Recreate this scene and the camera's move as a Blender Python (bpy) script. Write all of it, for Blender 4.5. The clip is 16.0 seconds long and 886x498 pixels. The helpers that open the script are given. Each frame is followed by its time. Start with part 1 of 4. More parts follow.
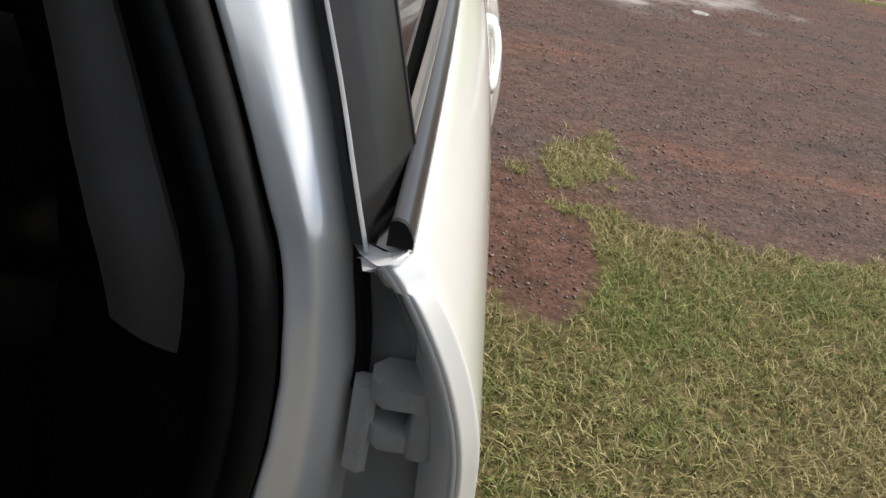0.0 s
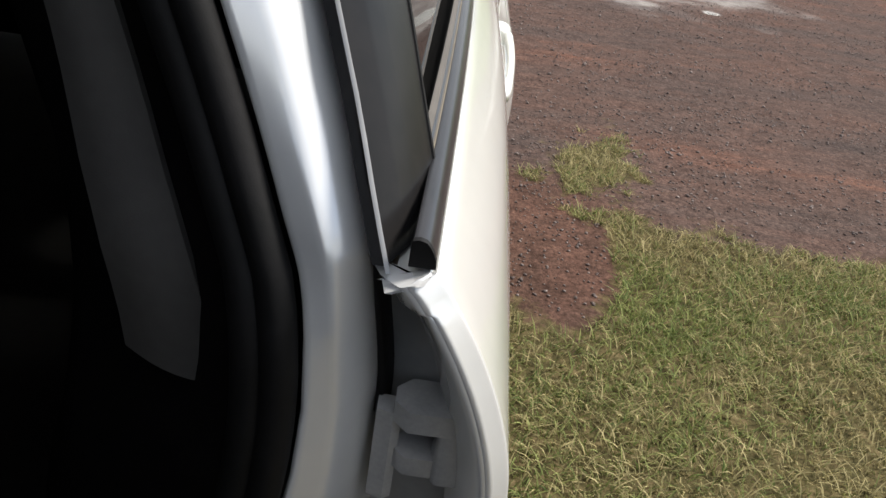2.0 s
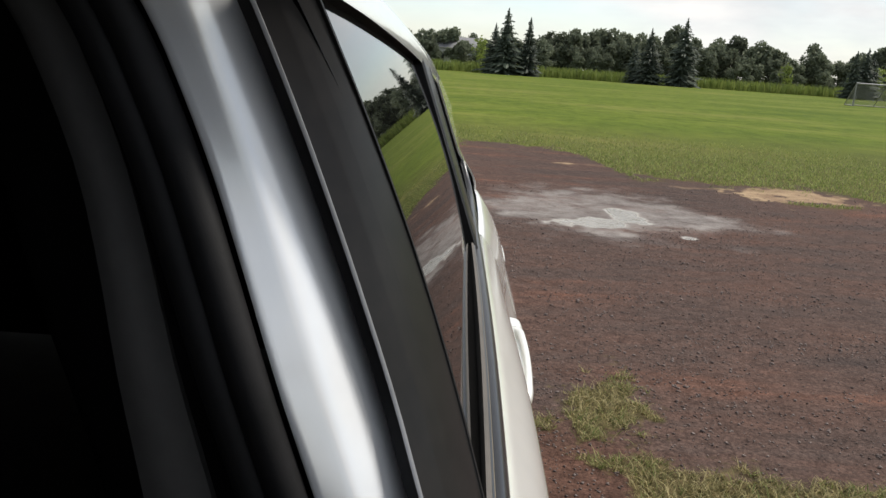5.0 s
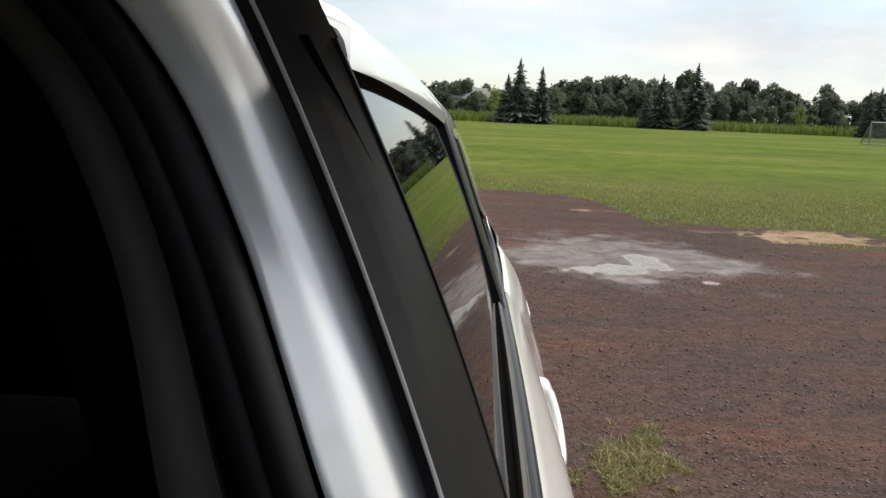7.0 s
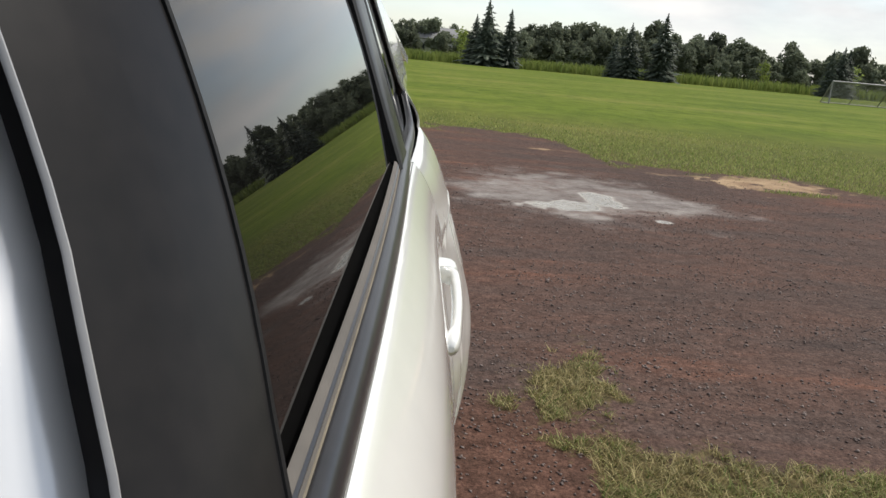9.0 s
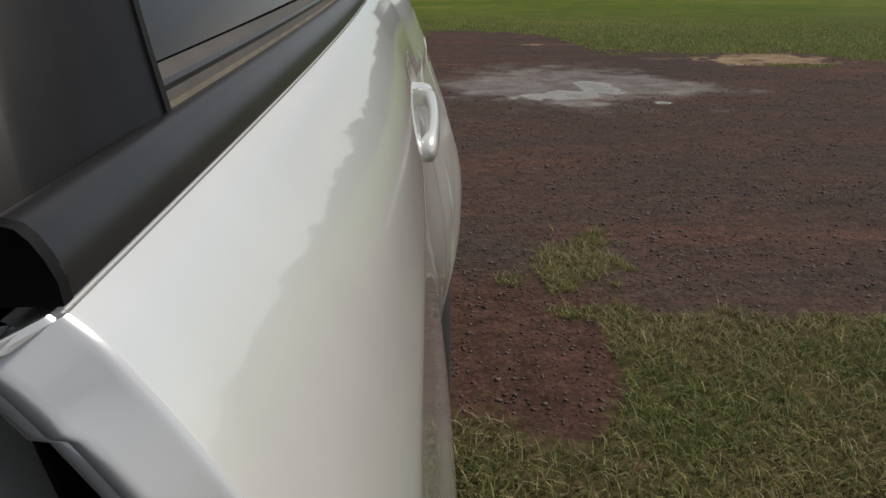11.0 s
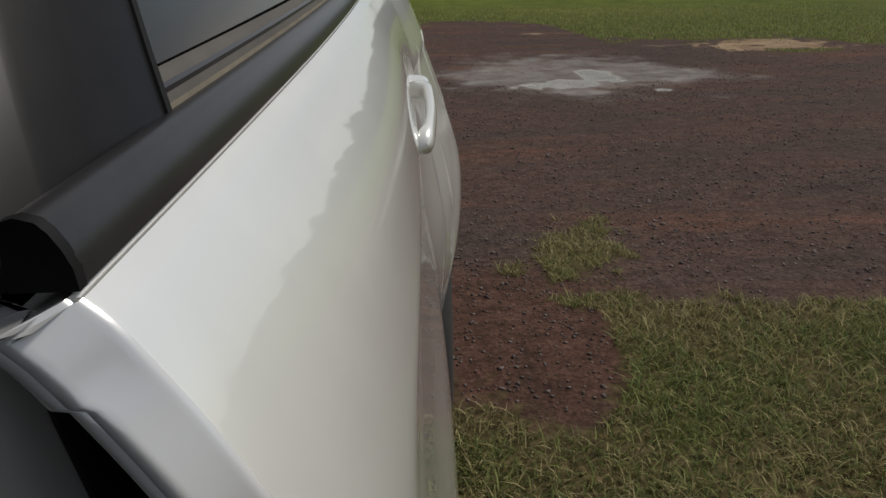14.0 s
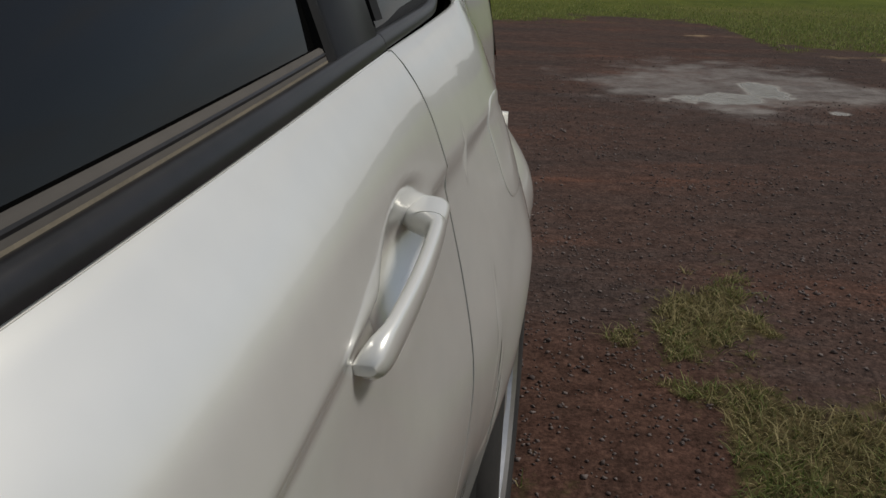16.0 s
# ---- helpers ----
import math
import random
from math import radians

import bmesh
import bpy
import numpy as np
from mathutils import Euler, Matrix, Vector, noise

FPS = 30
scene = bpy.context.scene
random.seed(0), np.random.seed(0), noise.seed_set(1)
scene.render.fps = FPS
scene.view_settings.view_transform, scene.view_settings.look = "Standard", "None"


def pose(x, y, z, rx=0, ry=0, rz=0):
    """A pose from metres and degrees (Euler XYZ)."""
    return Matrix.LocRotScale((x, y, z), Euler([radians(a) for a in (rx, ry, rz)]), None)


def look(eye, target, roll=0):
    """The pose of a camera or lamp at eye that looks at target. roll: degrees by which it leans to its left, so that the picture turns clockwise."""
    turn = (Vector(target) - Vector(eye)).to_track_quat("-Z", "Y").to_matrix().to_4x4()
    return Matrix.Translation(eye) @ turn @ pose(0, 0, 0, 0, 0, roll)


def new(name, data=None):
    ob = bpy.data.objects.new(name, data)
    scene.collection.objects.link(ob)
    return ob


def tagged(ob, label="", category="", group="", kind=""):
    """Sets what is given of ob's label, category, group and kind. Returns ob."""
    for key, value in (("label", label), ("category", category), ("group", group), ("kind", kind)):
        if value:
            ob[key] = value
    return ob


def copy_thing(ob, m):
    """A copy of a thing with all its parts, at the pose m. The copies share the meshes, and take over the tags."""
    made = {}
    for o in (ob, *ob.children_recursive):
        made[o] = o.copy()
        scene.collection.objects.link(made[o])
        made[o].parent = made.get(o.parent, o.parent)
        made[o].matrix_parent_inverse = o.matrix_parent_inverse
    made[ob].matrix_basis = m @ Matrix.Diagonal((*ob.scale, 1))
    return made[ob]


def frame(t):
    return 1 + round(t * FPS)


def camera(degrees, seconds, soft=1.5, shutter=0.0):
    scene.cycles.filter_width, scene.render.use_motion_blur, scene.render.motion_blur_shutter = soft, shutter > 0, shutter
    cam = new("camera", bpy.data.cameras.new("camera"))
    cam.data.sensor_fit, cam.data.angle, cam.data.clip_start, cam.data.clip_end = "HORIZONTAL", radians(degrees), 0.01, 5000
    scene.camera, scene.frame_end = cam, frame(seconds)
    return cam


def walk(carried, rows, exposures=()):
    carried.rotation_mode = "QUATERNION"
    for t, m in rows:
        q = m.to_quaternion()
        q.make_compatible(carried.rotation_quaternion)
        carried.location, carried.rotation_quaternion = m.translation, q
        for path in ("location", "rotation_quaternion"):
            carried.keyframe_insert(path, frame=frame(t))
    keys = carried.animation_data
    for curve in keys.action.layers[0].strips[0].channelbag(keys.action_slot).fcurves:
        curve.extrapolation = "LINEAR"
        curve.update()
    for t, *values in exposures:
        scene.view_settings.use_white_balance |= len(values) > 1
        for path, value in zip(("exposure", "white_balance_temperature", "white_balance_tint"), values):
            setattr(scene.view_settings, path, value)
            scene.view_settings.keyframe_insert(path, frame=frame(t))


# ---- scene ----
cam = camera(59.2, 16.0)
PATH = [
    (0, (0.076, 0.167, 1.156), (0.252, 1.884, 0.145), 11.8),
    (0.5, (0.08, 0.176, 1.147), (0.246, 1.873, 0.101), 10.9),
    (1, (0.078, 0.182, 1.145), (0.246, 1.874, 0.093), 10.2),
    (1.5, (0.074, 0.184, 1.152), (0.233, 1.89, 0.119), 10.6),
    (2, (0.072, 0.182, 1.153), (0.209, 1.908, 0.153), 9.7),
    (2.5, (0.074, 0.212, 1.135), (0.213, 1.94, 0.137), 10.4),
    (3, (0.071, 0.232, 1.175), (0.186, 2.042, 0.333), 9.3),
    (3.5, (0.036, 0.219, 1.231), (0.136, 2.137, 0.673), 9.3),
    (4, (0.034, 0.189, 1.254), (0.134, 2.12, 0.74), 6.0),
    (6.5, (0.012, 0.205, 1.266), (0.079, 2.169, 0.896), 2.9),
    (7, (0.013, 0.206, 1.274), (0.051, 2.175, 0.925), 2.4),
    (7.5, (0.016, 0.204, 1.277), (0.053, 2.18, 0.967), 2.4),
    (8, (0.026, 0.191, 1.254), (0.095, 2.164, 0.933), 3.4),
    (8.5, (0.055, 0.242, 1.2), (0.167, 2.185, 0.74), 4.6),
    (9, (0.114, 0.356, 1.137), (0.26, 2.291, 0.653), 5.2),
    (9.5, (0.147, 0.402, 1.058), (0.334, 2.305, 0.472), 2.4),
    (10, (0.154, 0.388, 1.023), (0.299, 2.269, 0.36), 0.2),
    (12.5, (0.145, 0.367, 1.008), (0.273, 2.236, 0.307), 0.0),
    (13, (0.146, 0.366, 1.005), (0.28, 2.231, 0.296), -0.6),
    (13.5, (0.149, 0.362, 1.005), (0.281, 2.227, 0.296), -0.7),
    (14, (0.155, 0.357, 1.017), (0.282, 2.222, 0.308), -1.0),
    (14.5, (0.166, 0.369, 1.021), (0.229, 2.234, 0.301), -0.8),
    (15, (0.204, 0.441, 1.032), (0.184, 2.298, 0.29), -1.1),
    (15.5, (0.281, 0.546, 1.077), (0.115, 2.394, 0.33), -1.2),
    (16, (0.286, 0.718, 1.084), (0.053, 2.561, 0.342), 0.7),
]
walk(cam, [(t, look(eye, target, roll)) for t, eye, target, roll in PATH], [(0, 1.36), (2.6, 1.33), (3.4, 0.9), (9.2, 0.9), (9.6, 0.42), (10.0, 0.02), (13.5, -0.1), (14.5, -0.2), (16, -0.45)])

# ---- world and sun ----
world = bpy.data.worlds.new("sky")
scene.world = world
world.use_nodes = True
wn, wl = world.node_tree.nodes, world.node_tree.links
wn.clear()
w_out, w_bg = wn.new("ShaderNodeOutputWorld"), wn.new("ShaderNodeBackground")
w_sky = wn.new("ShaderNodeTexSky")
w_sky.sky_type, w_sky.sun_disc = "NISHITA", False
SUN_UP, SUN_TURN = radians(48), radians(70)
w_sky.sun_elevation, w_sky.sun_rotation = SUN_UP, SUN_TURN
w_co, w_map = wn.new("ShaderNodeTexCoord"), wn.new("ShaderNodeMapping")
w_map.inputs["Scale"].default_value = (1.0, 1.0, 3.2)
w_n1, w_n2 = wn.new("ShaderNodeTexNoise"), wn.new("ShaderNodeTexNoise")
w_n1.inputs["Scale"].default_value, w_n1.inputs["Detail"].default_value, w_n1.inputs["Roughness"].default_value = 2.2, 7, 0.55
w_n2.inputs["Scale"].default_value, w_n2.inputs["Detail"].default_value = 4.5, 5
w_r1, w_r2 = wn.new("ShaderNodeValToRGB"), wn.new("ShaderNodeValToRGB")
w_r1.color_ramp.elements[0].position, w_r1.color_ramp.elements[0].color = 0.36, (0.25, 0.25, 0.25, 1)
w_r1.color_ramp.elements[1].position, w_r1.color_ramp.elements[1].color = 0.6, (1, 1, 1, 1)
w_r2.color_ramp.elements[0].position, w_r2.color_ramp.elements[0].color = 0.3, (3.3, 3.6, 3.85, 1)
w_r2.color_ramp.elements[1].position, w_r2.color_ramp.elements[1].color = 0.68, (5.6, 5.5, 5.35, 1)
w_mix = wn.new("ShaderNodeMix")
w_mix.data_type = "RGBA"
wl.new(w_co.outputs["Generated"], w_map.inputs["Vector"])
for n in (w_n1, w_n2):
    wl.new(w_map.outputs["Vector"], n.inputs["Vector"])
wl.new(w_n1.outputs["Fac"], w_r1.inputs["Fac"])
wl.new(w_n2.outputs["Fac"], w_r2.inputs["Fac"])
wl.new(w_r1.outputs["Color"], w_mix.inputs["Factor"])
wl.new(w_sky.outputs["Color"], w_mix.inputs["A"])
wl.new(w_r2.outputs["Color"], w_mix.inputs["B"])
wl.new(w_mix.outputs["Result"], w_bg.inputs["Color"])
w_bg.inputs["Strength"].default_value = 0.1
wl.new(w_bg.outputs["Background"], w_out.inputs["Surface"])
sun_data = bpy.data.lights.new("sun", "SUN")
sun_data.energy, sun_data.angle, sun_data.color = 2.9, radians(12), (1.0, 0.95, 0.87)
sun = new("sun", sun_data)
sun.matrix_world = look((math.sin(SUN_TURN) * 30, math.cos(SUN_TURN) * 30, 30 * math.tan(SUN_UP)), (0, 0, 0))


# ---- materials ----
def node_material(name):
    m = bpy.data.materials.new(name)
    m.use_nodes = True
    return m, m.node_tree.nodes, m.node_tree.links, m.node_tree.nodes["Principled BSDF"]


def plain(name, c1, c2, rough=0.5, scale=30.0, bump=0.0, bump_scale=200.0, metal=0.0, coat=0.0, spec=0.5, detail=4, dist=0.002, random_tint=0.0):
    """A surface whose colour drifts between c1 and c2 at two scales, with fine relief."""
    m, nodes, links, p = node_material(name)
    co = nodes.new("ShaderNodeTexCoord")
    n1, n2 = nodes.new("ShaderNodeTexNoise"), nodes.new("ShaderNodeTexNoise")
    n1.inputs["Scale"].default_value, n1.inputs["Detail"].default_value = scale, detail
    n2.inputs["Scale"].default_value, n2.inputs["Detail"].default_value = scale * 9, 2
    add = nodes.new("ShaderNodeMath")
    add.operation = "MULTIPLY_ADD"
    add.inputs[1].default_value, add.inputs[2].default_value = 0.35, 0.0
    add2 = nodes.new("ShaderNodeMath")
    add2.operation = "MULTIPLY_ADD"
    add2.inputs[1].default_value = 0.65
    ramp = nodes.new("ShaderNodeValToRGB")
    ramp.color_ramp.elements[0].position, ramp.color_ramp.elements[0].color = 0.36, (*c1, 1)
    ramp.color_ramp.elements[1].position, ramp.color_ramp.elements[1].color = 0.64, (*c2, 1)
    for n in (n1, n2):
        links.new(co.outputs["Object"], n.inputs["Vector"])
    links.new(n2.outputs["Fac"], add.inputs[0])
    links.new(n1.outputs["Fac"], add2.inputs[0])
    links.new(add.outputs[0], add2.inputs[2])
    links.new(add2.outputs[0], ramp.inputs["Fac"])
    colour = ramp.outputs["Color"]
    if random_tint:
        info, hsv, mr = nodes.new("ShaderNodeObjectInfo"), nodes.new("ShaderNodeHueSaturation"), nodes.new("ShaderNodeMapRange")
        mr.inputs["To Min"].default_value, mr.inputs["To Max"].default_value = 1 - random_tint, 1 + random_tint
        links.new(info.outputs["Random"], mr.inputs["Value"])
        links.new(mr.outputs["Result"], hsv.inputs["Value"])
        links.new(colour, hsv.inputs["Color"])
        colour = hsv.outputs["Color"]
    links.new(colour, p.inputs["Base Color"])
    p.inputs["Roughness"].default_value, p.inputs["Metallic"].default_value = rough, metal
    p.inputs["Specular IOR Level"].default_value = spec
    p.inputs["Coat Weight"].default_value, p.inputs["Coat Roughness"].default_value = coat, 0.03
    if bump:
        n3, b = nodes.new("ShaderNodeTexNoise"), nodes.new("ShaderNodeBump")
        n3.inputs["Scale"].default_value, n3.inputs["Detail"].default_value = bump_scale, 3
        b.inputs["Strength"].default_value, b.inputs["Distance"].default_value = bump, dist
        links.new(co.outputs["Object"], n3.inputs["Vector"])
        links.new(n3.outputs["Fac"], b.inputs["Height"])
        links.new(b.outputs["Normal"], p.inputs["Normal"])
    return m


def leafy(name, c1, c2, rough=0.6, trans=0.25):
    """Blades and leaves: each island has a tone of its own between c1 and c2."""
    m, nodes, links, p = node_material(name)
    geo, ramp = nodes.new("ShaderNodeNewGeometry"), nodes.new("ShaderNodeValToRGB")
    ramp.color_ramp.elements[0].color, ramp.color_ramp.elements[1].color = (*c1, 1), (*c2, 1)
    links.new(geo.outputs["Random Per Island"], ramp.inputs["Fac"])
    info, hsv, mr = nodes.new("ShaderNodeObjectInfo"), nodes.new("ShaderNodeHueSaturation"), nodes.new("ShaderNodeMapRange")
    mr.inputs["To Min"].default_value, mr.inputs["To Max"].default_value = 0.75, 1.3
    links.new(info.outputs["Random"], mr.inputs["Value"])
    links.new(mr.outputs["Result"], hsv.inputs["Value"])
    links.new(ramp.outputs["Color"], hsv.inputs["Color"])
    links.new(hsv.outputs["Color"], p.inputs["Base Color"])
    p.inputs["Roughness"].default_value, p.inputs["Specular IOR Level"].default_value = rough, 0.25
    tr, mx = nodes.new("ShaderNodeBsdfTranslucent"), nodes.new("ShaderNodeMixShader")
    links.new(hsv.outputs["Color"], tr.inputs["Color"])
    mx.inputs["Fac"].default_value = trans
    links.new(p.outputs["BSDF"], mx.inputs[1])
    links.new(tr.outputs["BSDF"], mx.inputs[2])
    links.new(mx.outputs["Shader"], nodes["Material Output"].inputs["Surface"])
    return m


PAINT = plain("pearl_white_paint", (0.73, 0.728, 0.70), (0.79, 0.785, 0.75), 0.3, 3, 0.02, 2500, 0.4, 1.0, 0.5, dist=0.0003)
# the body's white again, greyer: shade in the door gap put into the paint
JAMB_SHADED = plain("shaded_jamb_paint", (0.64, 0.642, 0.646), (0.70, 0.70, 0.70), 0.24, 4, 0.02, 2200, 0.38, 0.7, dist=0.0003)
# much darker and greyer than the door skin
GREY_INNER = plain("inner_grey", (0.24, 0.24, 0.245), (0.29, 0.29, 0.29), 0.42, 12, 0.05, 700, 0.3, 0.25, dist=0.0004)
RUBBER = plain("black_rubber", (0.004, 0.004, 0.004), (0.008, 0.0075, 0.008), 0.6, 25, 0.15, 900, spec=0.15, dist=0.0004)
SASH = plain("satin_black_tape", (0.008, 0.008, 0.0085), (0.014, 0.013, 0.013), 0.3, 9, 0.03, 1400, spec=0.1, dist=0.0002)
MOULD = plain("belt_moulding_plastic", (0.011, 0.011, 0.012), (0.019, 0.018, 0.02), 0.28, 14, 0.1, 1800, spec=0.4, dist=0.0003)
FELT = plain("dusty_felt", (0.06, 0.054, 0.048), (0.082, 0.073, 0.064), 0.85, 6, 0.2, 1500, dist=0.0004)
TRIM_GREY = plain("grey_trim_plastic", (0.040, 0.038, 0.037), (0.050, 0.048, 0.046), 0.8, 14, 0.3, 1400, spec=0.2, dist=0.0004)
# set blacker than real trim and cloth: the cabin's dark put into the colour
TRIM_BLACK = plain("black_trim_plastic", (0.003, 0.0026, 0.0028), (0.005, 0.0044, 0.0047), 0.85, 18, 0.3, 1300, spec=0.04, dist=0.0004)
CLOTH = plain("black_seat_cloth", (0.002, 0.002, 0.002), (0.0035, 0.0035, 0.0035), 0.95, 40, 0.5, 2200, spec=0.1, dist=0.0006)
TAG = plain("tag_cloth", (0.06, 0.06, 0.062), (0.08, 0.08, 0.082), 0.8, 60, 0.4, 3000)
TAG_INK = plain("tag_ink", (0.02, 0.02, 0.022), (0.03, 0.03, 0.03), 0.8)
STEEL = plain("hinge_steel", (0.30, 0.30, 0.30), (0.38, 0.375, 0.37), 0.5, 40, 0.2, 500, 0.2, dist=0.0006)
TYRE = plain("tyre_rubber", (0.016, 0.016, 0.017), (0.032, 0.029, 0.027), 0.75, 12, 0.2, 300, dist=0.001)
ALLOY = plain("alloy_rim", (0.55, 0.55, 0.56), (0.66, 0.66, 0.66), 0.28, 12, 0.03, 800, 0.85, dist=0.0003)
RED_LENS = plain("red_lens", (0.30, 0.012, 0.01), (0.38, 0.02, 0.014), 0.12, 20, coat=1.0)
UNDER = plain("underbody_black", (0.01, 0.01, 0.01), (0.02, 0.019, 0.018), 0.85, 10)
STONE = leafy("gravel_stone", (0.075, 0.055, 0.05), (0.21, 0.17, 0.155), 0.85, 0.0)
GRASS_NEAR = leafy("worn_grass_blades", (0.09, 0.09, 0.028), (0.50, 0.42, 0.21), 0.7, 0.3)
GRASS_GREEN = leafy("green_grass_blades", (0.06, 0.10, 0.02), (0.30, 0.32, 0.11), 0.7, 0.3)
REED = leafy("reed_blades", (0.15, 0.205, 0.045), (0.23, 0.27, 0.07), 0.7, 0.35)
NEEDLE = leafy("spruce_needles", (0.03, 0.042, 0.032), (0.06, 0.074, 0.048), 0.7, 0.05)
# woodland green paled and greyed: distance haze put into the leaf colour
LEAF_HAZED = leafy("hazed_tree_leaves", (0.098, 0.118, 0.08), (0.165, 0.182, 0.12), 0.8, 0.35)
LEAF_LIGHT = leafy("young_leaves", (0.12, 0.17, 0.035), (0.24, 0.28, 0.07), 0.6, 0.3)
BARK = plain("bark", (0.05, 0.04, 0.033), (0.10, 0.085, 0.07), 0.9, 4, 0.6, 12, dist=0.03)
GALV = plain("galvanised_tube", (0.2, 0.2, 0.2), (0.26, 0.26, 0.26), 0.5, 3, metal=0.6)
NETTING = plain("goal_netting", (0.2, 0.2, 0.2), (0.26, 0.26, 0.25), 0.8, 3)
SIDING = plain("pale_siding", (0.55, 0.55, 0.53), (0.62, 0.62, 0.6), 0.7, 1)
SHINGLE = plain("grey_shingles", (0.13, 0.13, 0.135), (0.19, 0.19, 0.19), 0.85, 2, 0.4, 6, dist=0.02)
DARK_PANE = plain("dark_pane", (0.03, 0.035, 0.04), (0.05, 0.055, 0.06), 0.15, 2)


def tinted_glass():
    m, nodes, links, p = node_material("privacy_glass")
    co, n = nodes.new("ShaderNodeTexCoord"), nodes.new("ShaderNodeTexNoise")
    n.inputs["Scale"].default_value, n.inputs["Detail"].default_value = 14, 6
    mr = nodes.new("ShaderNodeMapRange")
    mr.inputs["From Min"].default_value, mr.inputs["From Max"].default_value = 0.45, 0.8
    mr.inputs["To Min"].default_value, mr.inputs["To Max"].default_value = 0.012, 0.07
    links.new(co.outputs["Object"], n.inputs["Vector"])
    links.new(n.outputs["Fac"], mr.inputs["Value"])
    links.new(mr.outputs["Result"], p.inputs["Roughness"])
    p.inputs["Base Color"].default_value = (0.004, 0.004, 0.004, 1)
    p.inputs["Transmission Weight"].default_value = 0.25
    p.inputs["IOR"].default_value = 1.4
    return m


GLASS = tinted_glass()


def ground_material():
    """Red gravel, worn grass, sand and a drying puddle, laid out by the mesh's own ground masks."""
    m, nodes, links, p = node_material("gravel_and_grass")
    co = nodes.new("ShaderNodeTexCoord")

    def noise_node(scale, detail=5, rough=0.6, stretch=(1, 1, 1), src="Object"):
        mp, n = nodes.new("ShaderNodeMapping"), nodes.new("ShaderNodeTexNoise")
        mp.inputs["Scale"].default_value = stretch
        n.inputs["Scale"].default_value, n.inputs["Detail"].default_value, n.inputs["Roughness"].default_value = scale, detail, rough
        links.new(co.outputs[src], mp.inputs["Vector"])
        links.new(mp.outputs["Vector"], n.inputs["Vector"])
        return n.outputs["Fac"]

    def ramp(fac, *stops):
        r = nodes.new("ShaderNodeValToRGB")
        while len(r.color_ramp.elements) < len(stops):
            r.color_ramp.elements.new(0.5)
        for e, (pos, c) in zip(r.color_ramp.elements, stops):
            e.position, e.color = pos, (*c, 1)
        links.new(fac, r.inputs["Fac"])
        return r.outputs["Color"]

    def mix(fac, a, b, blend="MIX"):
        x = nodes.new("ShaderNodeMix")
        x.data_type, x.blend_type = "RGBA", blend
        if isinstance(fac, float):
            x.inputs["Factor"].default_value = fac
        else:
            links.new(fac, x.inputs["Factor"])
        links.new(a, x.inputs["A"])
        links.new(b, x.inputs["B"])
        return x.outputs["Result"]

    def sharpen(fac, scale, amount, lo, hi):
        n = noise_node(scale, 6, 0.7)
        a = nodes.new("ShaderNodeMath")
        a.operation = "MULTIPLY_ADD"
        links.new(n, a.inputs[0])
        a.inputs[1].default_value = amount
        links.new(fac, a.inputs[2])
        mr = nodes.new("ShaderNodeMapRange")
        mr.interpolation_type = "SMOOTHSTEP"
        mr.inputs["From Min"].default_value, mr.inputs["From Max"].default_value = lo + amount / 2, hi + amount / 2
        links.new(a.outputs[0], mr.inputs["Value"])
        return mr.outputs["Result"]

    at = nodes.new("ShaderNodeVertexColor")
    at.layer_name = "cover"
    sep = nodes.new("ShaderNodeSeparateColor")
    links.new(at.outputs["Color"], sep.inputs["Color"])
    grass, sand, wet = sep.outputs["Red"], sep.outputs["Green"], sep.outputs["Blue"]
    red = ramp(noise_node(1.1, 7, 0.68, (0.45, 1.6, 1)), (0.3, (0.060, 0.049, 0.046)), (0.45, (0.088, 0.063, 0.055)), (0.58, (0.106, 0.067, 0.055)), (0.7, (0.165, 0.084, 0.060)))
    grit = ramp(noise_node(85, 4, 0.75), (0.3, (0.35, 0.34, 0.34)), (0.5, (0.95, 0.93, 0.92)), (0.75, (1.7, 1.65, 1.6)))
    patch = nodes.new("ShaderNodeVectorMath")
    patch.operation = "DISTANCE"
    links.new(co.outputs["Object"], patch.inputs[0])
    patch.inputs[1].default_value = (0.45, 2.3, 0.0)
    near = nodes.new("ShaderNodeMapRange")
    near.interpolation_type = "SMOOTHSTEP"
    near.inputs["From Min"].default_value, near.inputs["From Max"].default_value = 0.75, 0.3
    links.new(patch.outputs["Value"], near.inputs["Value"])
    clay = ramp(noise_node(7, 6, 0.65), (0.35, (0.080, 0.048, 0.037)), (0.65, (0.115, 0.064, 0.049)))
    red = mix(near.outputs["Result"], red, clay)
    red = mix(0.92, red, grit, "MULTIPLY")
    clods = ramp(noise_node(13, 5, 0.7, (0.8, 1.25, 1)), (0.3, (0.62, 0.62, 0.62)), (0.5, (1.0, 1.0, 1.0)), (0.7, (1.38, 1.36, 1.34)))
    red = mix(0.8, red, clods, "MULTIPLY")
    pebble = nodes.new("ShaderNodeTexVoronoi")
    pebble.inputs["Scale"].default_value = 42
    links.new(co.outputs["Object"], pebble.inputs["Vector"])
    red = mix(0.35, red, ramp(pebble.outputs["Distance"], (0.0, (1.5, 1.45, 1.4)), (0.35, (0.9, 0.9, 0.9)), (0.7, (0.5, 0.48, 0.48))), "MULTIPLY")
    thatch = ramp(noise_node(26, 6, 0.7), (0.3, (0.03, 0.028, 0.013)), (0.5, (0.08, 0.066, 0.03)), (0.72, (0.2, 0.15, 0.08)))
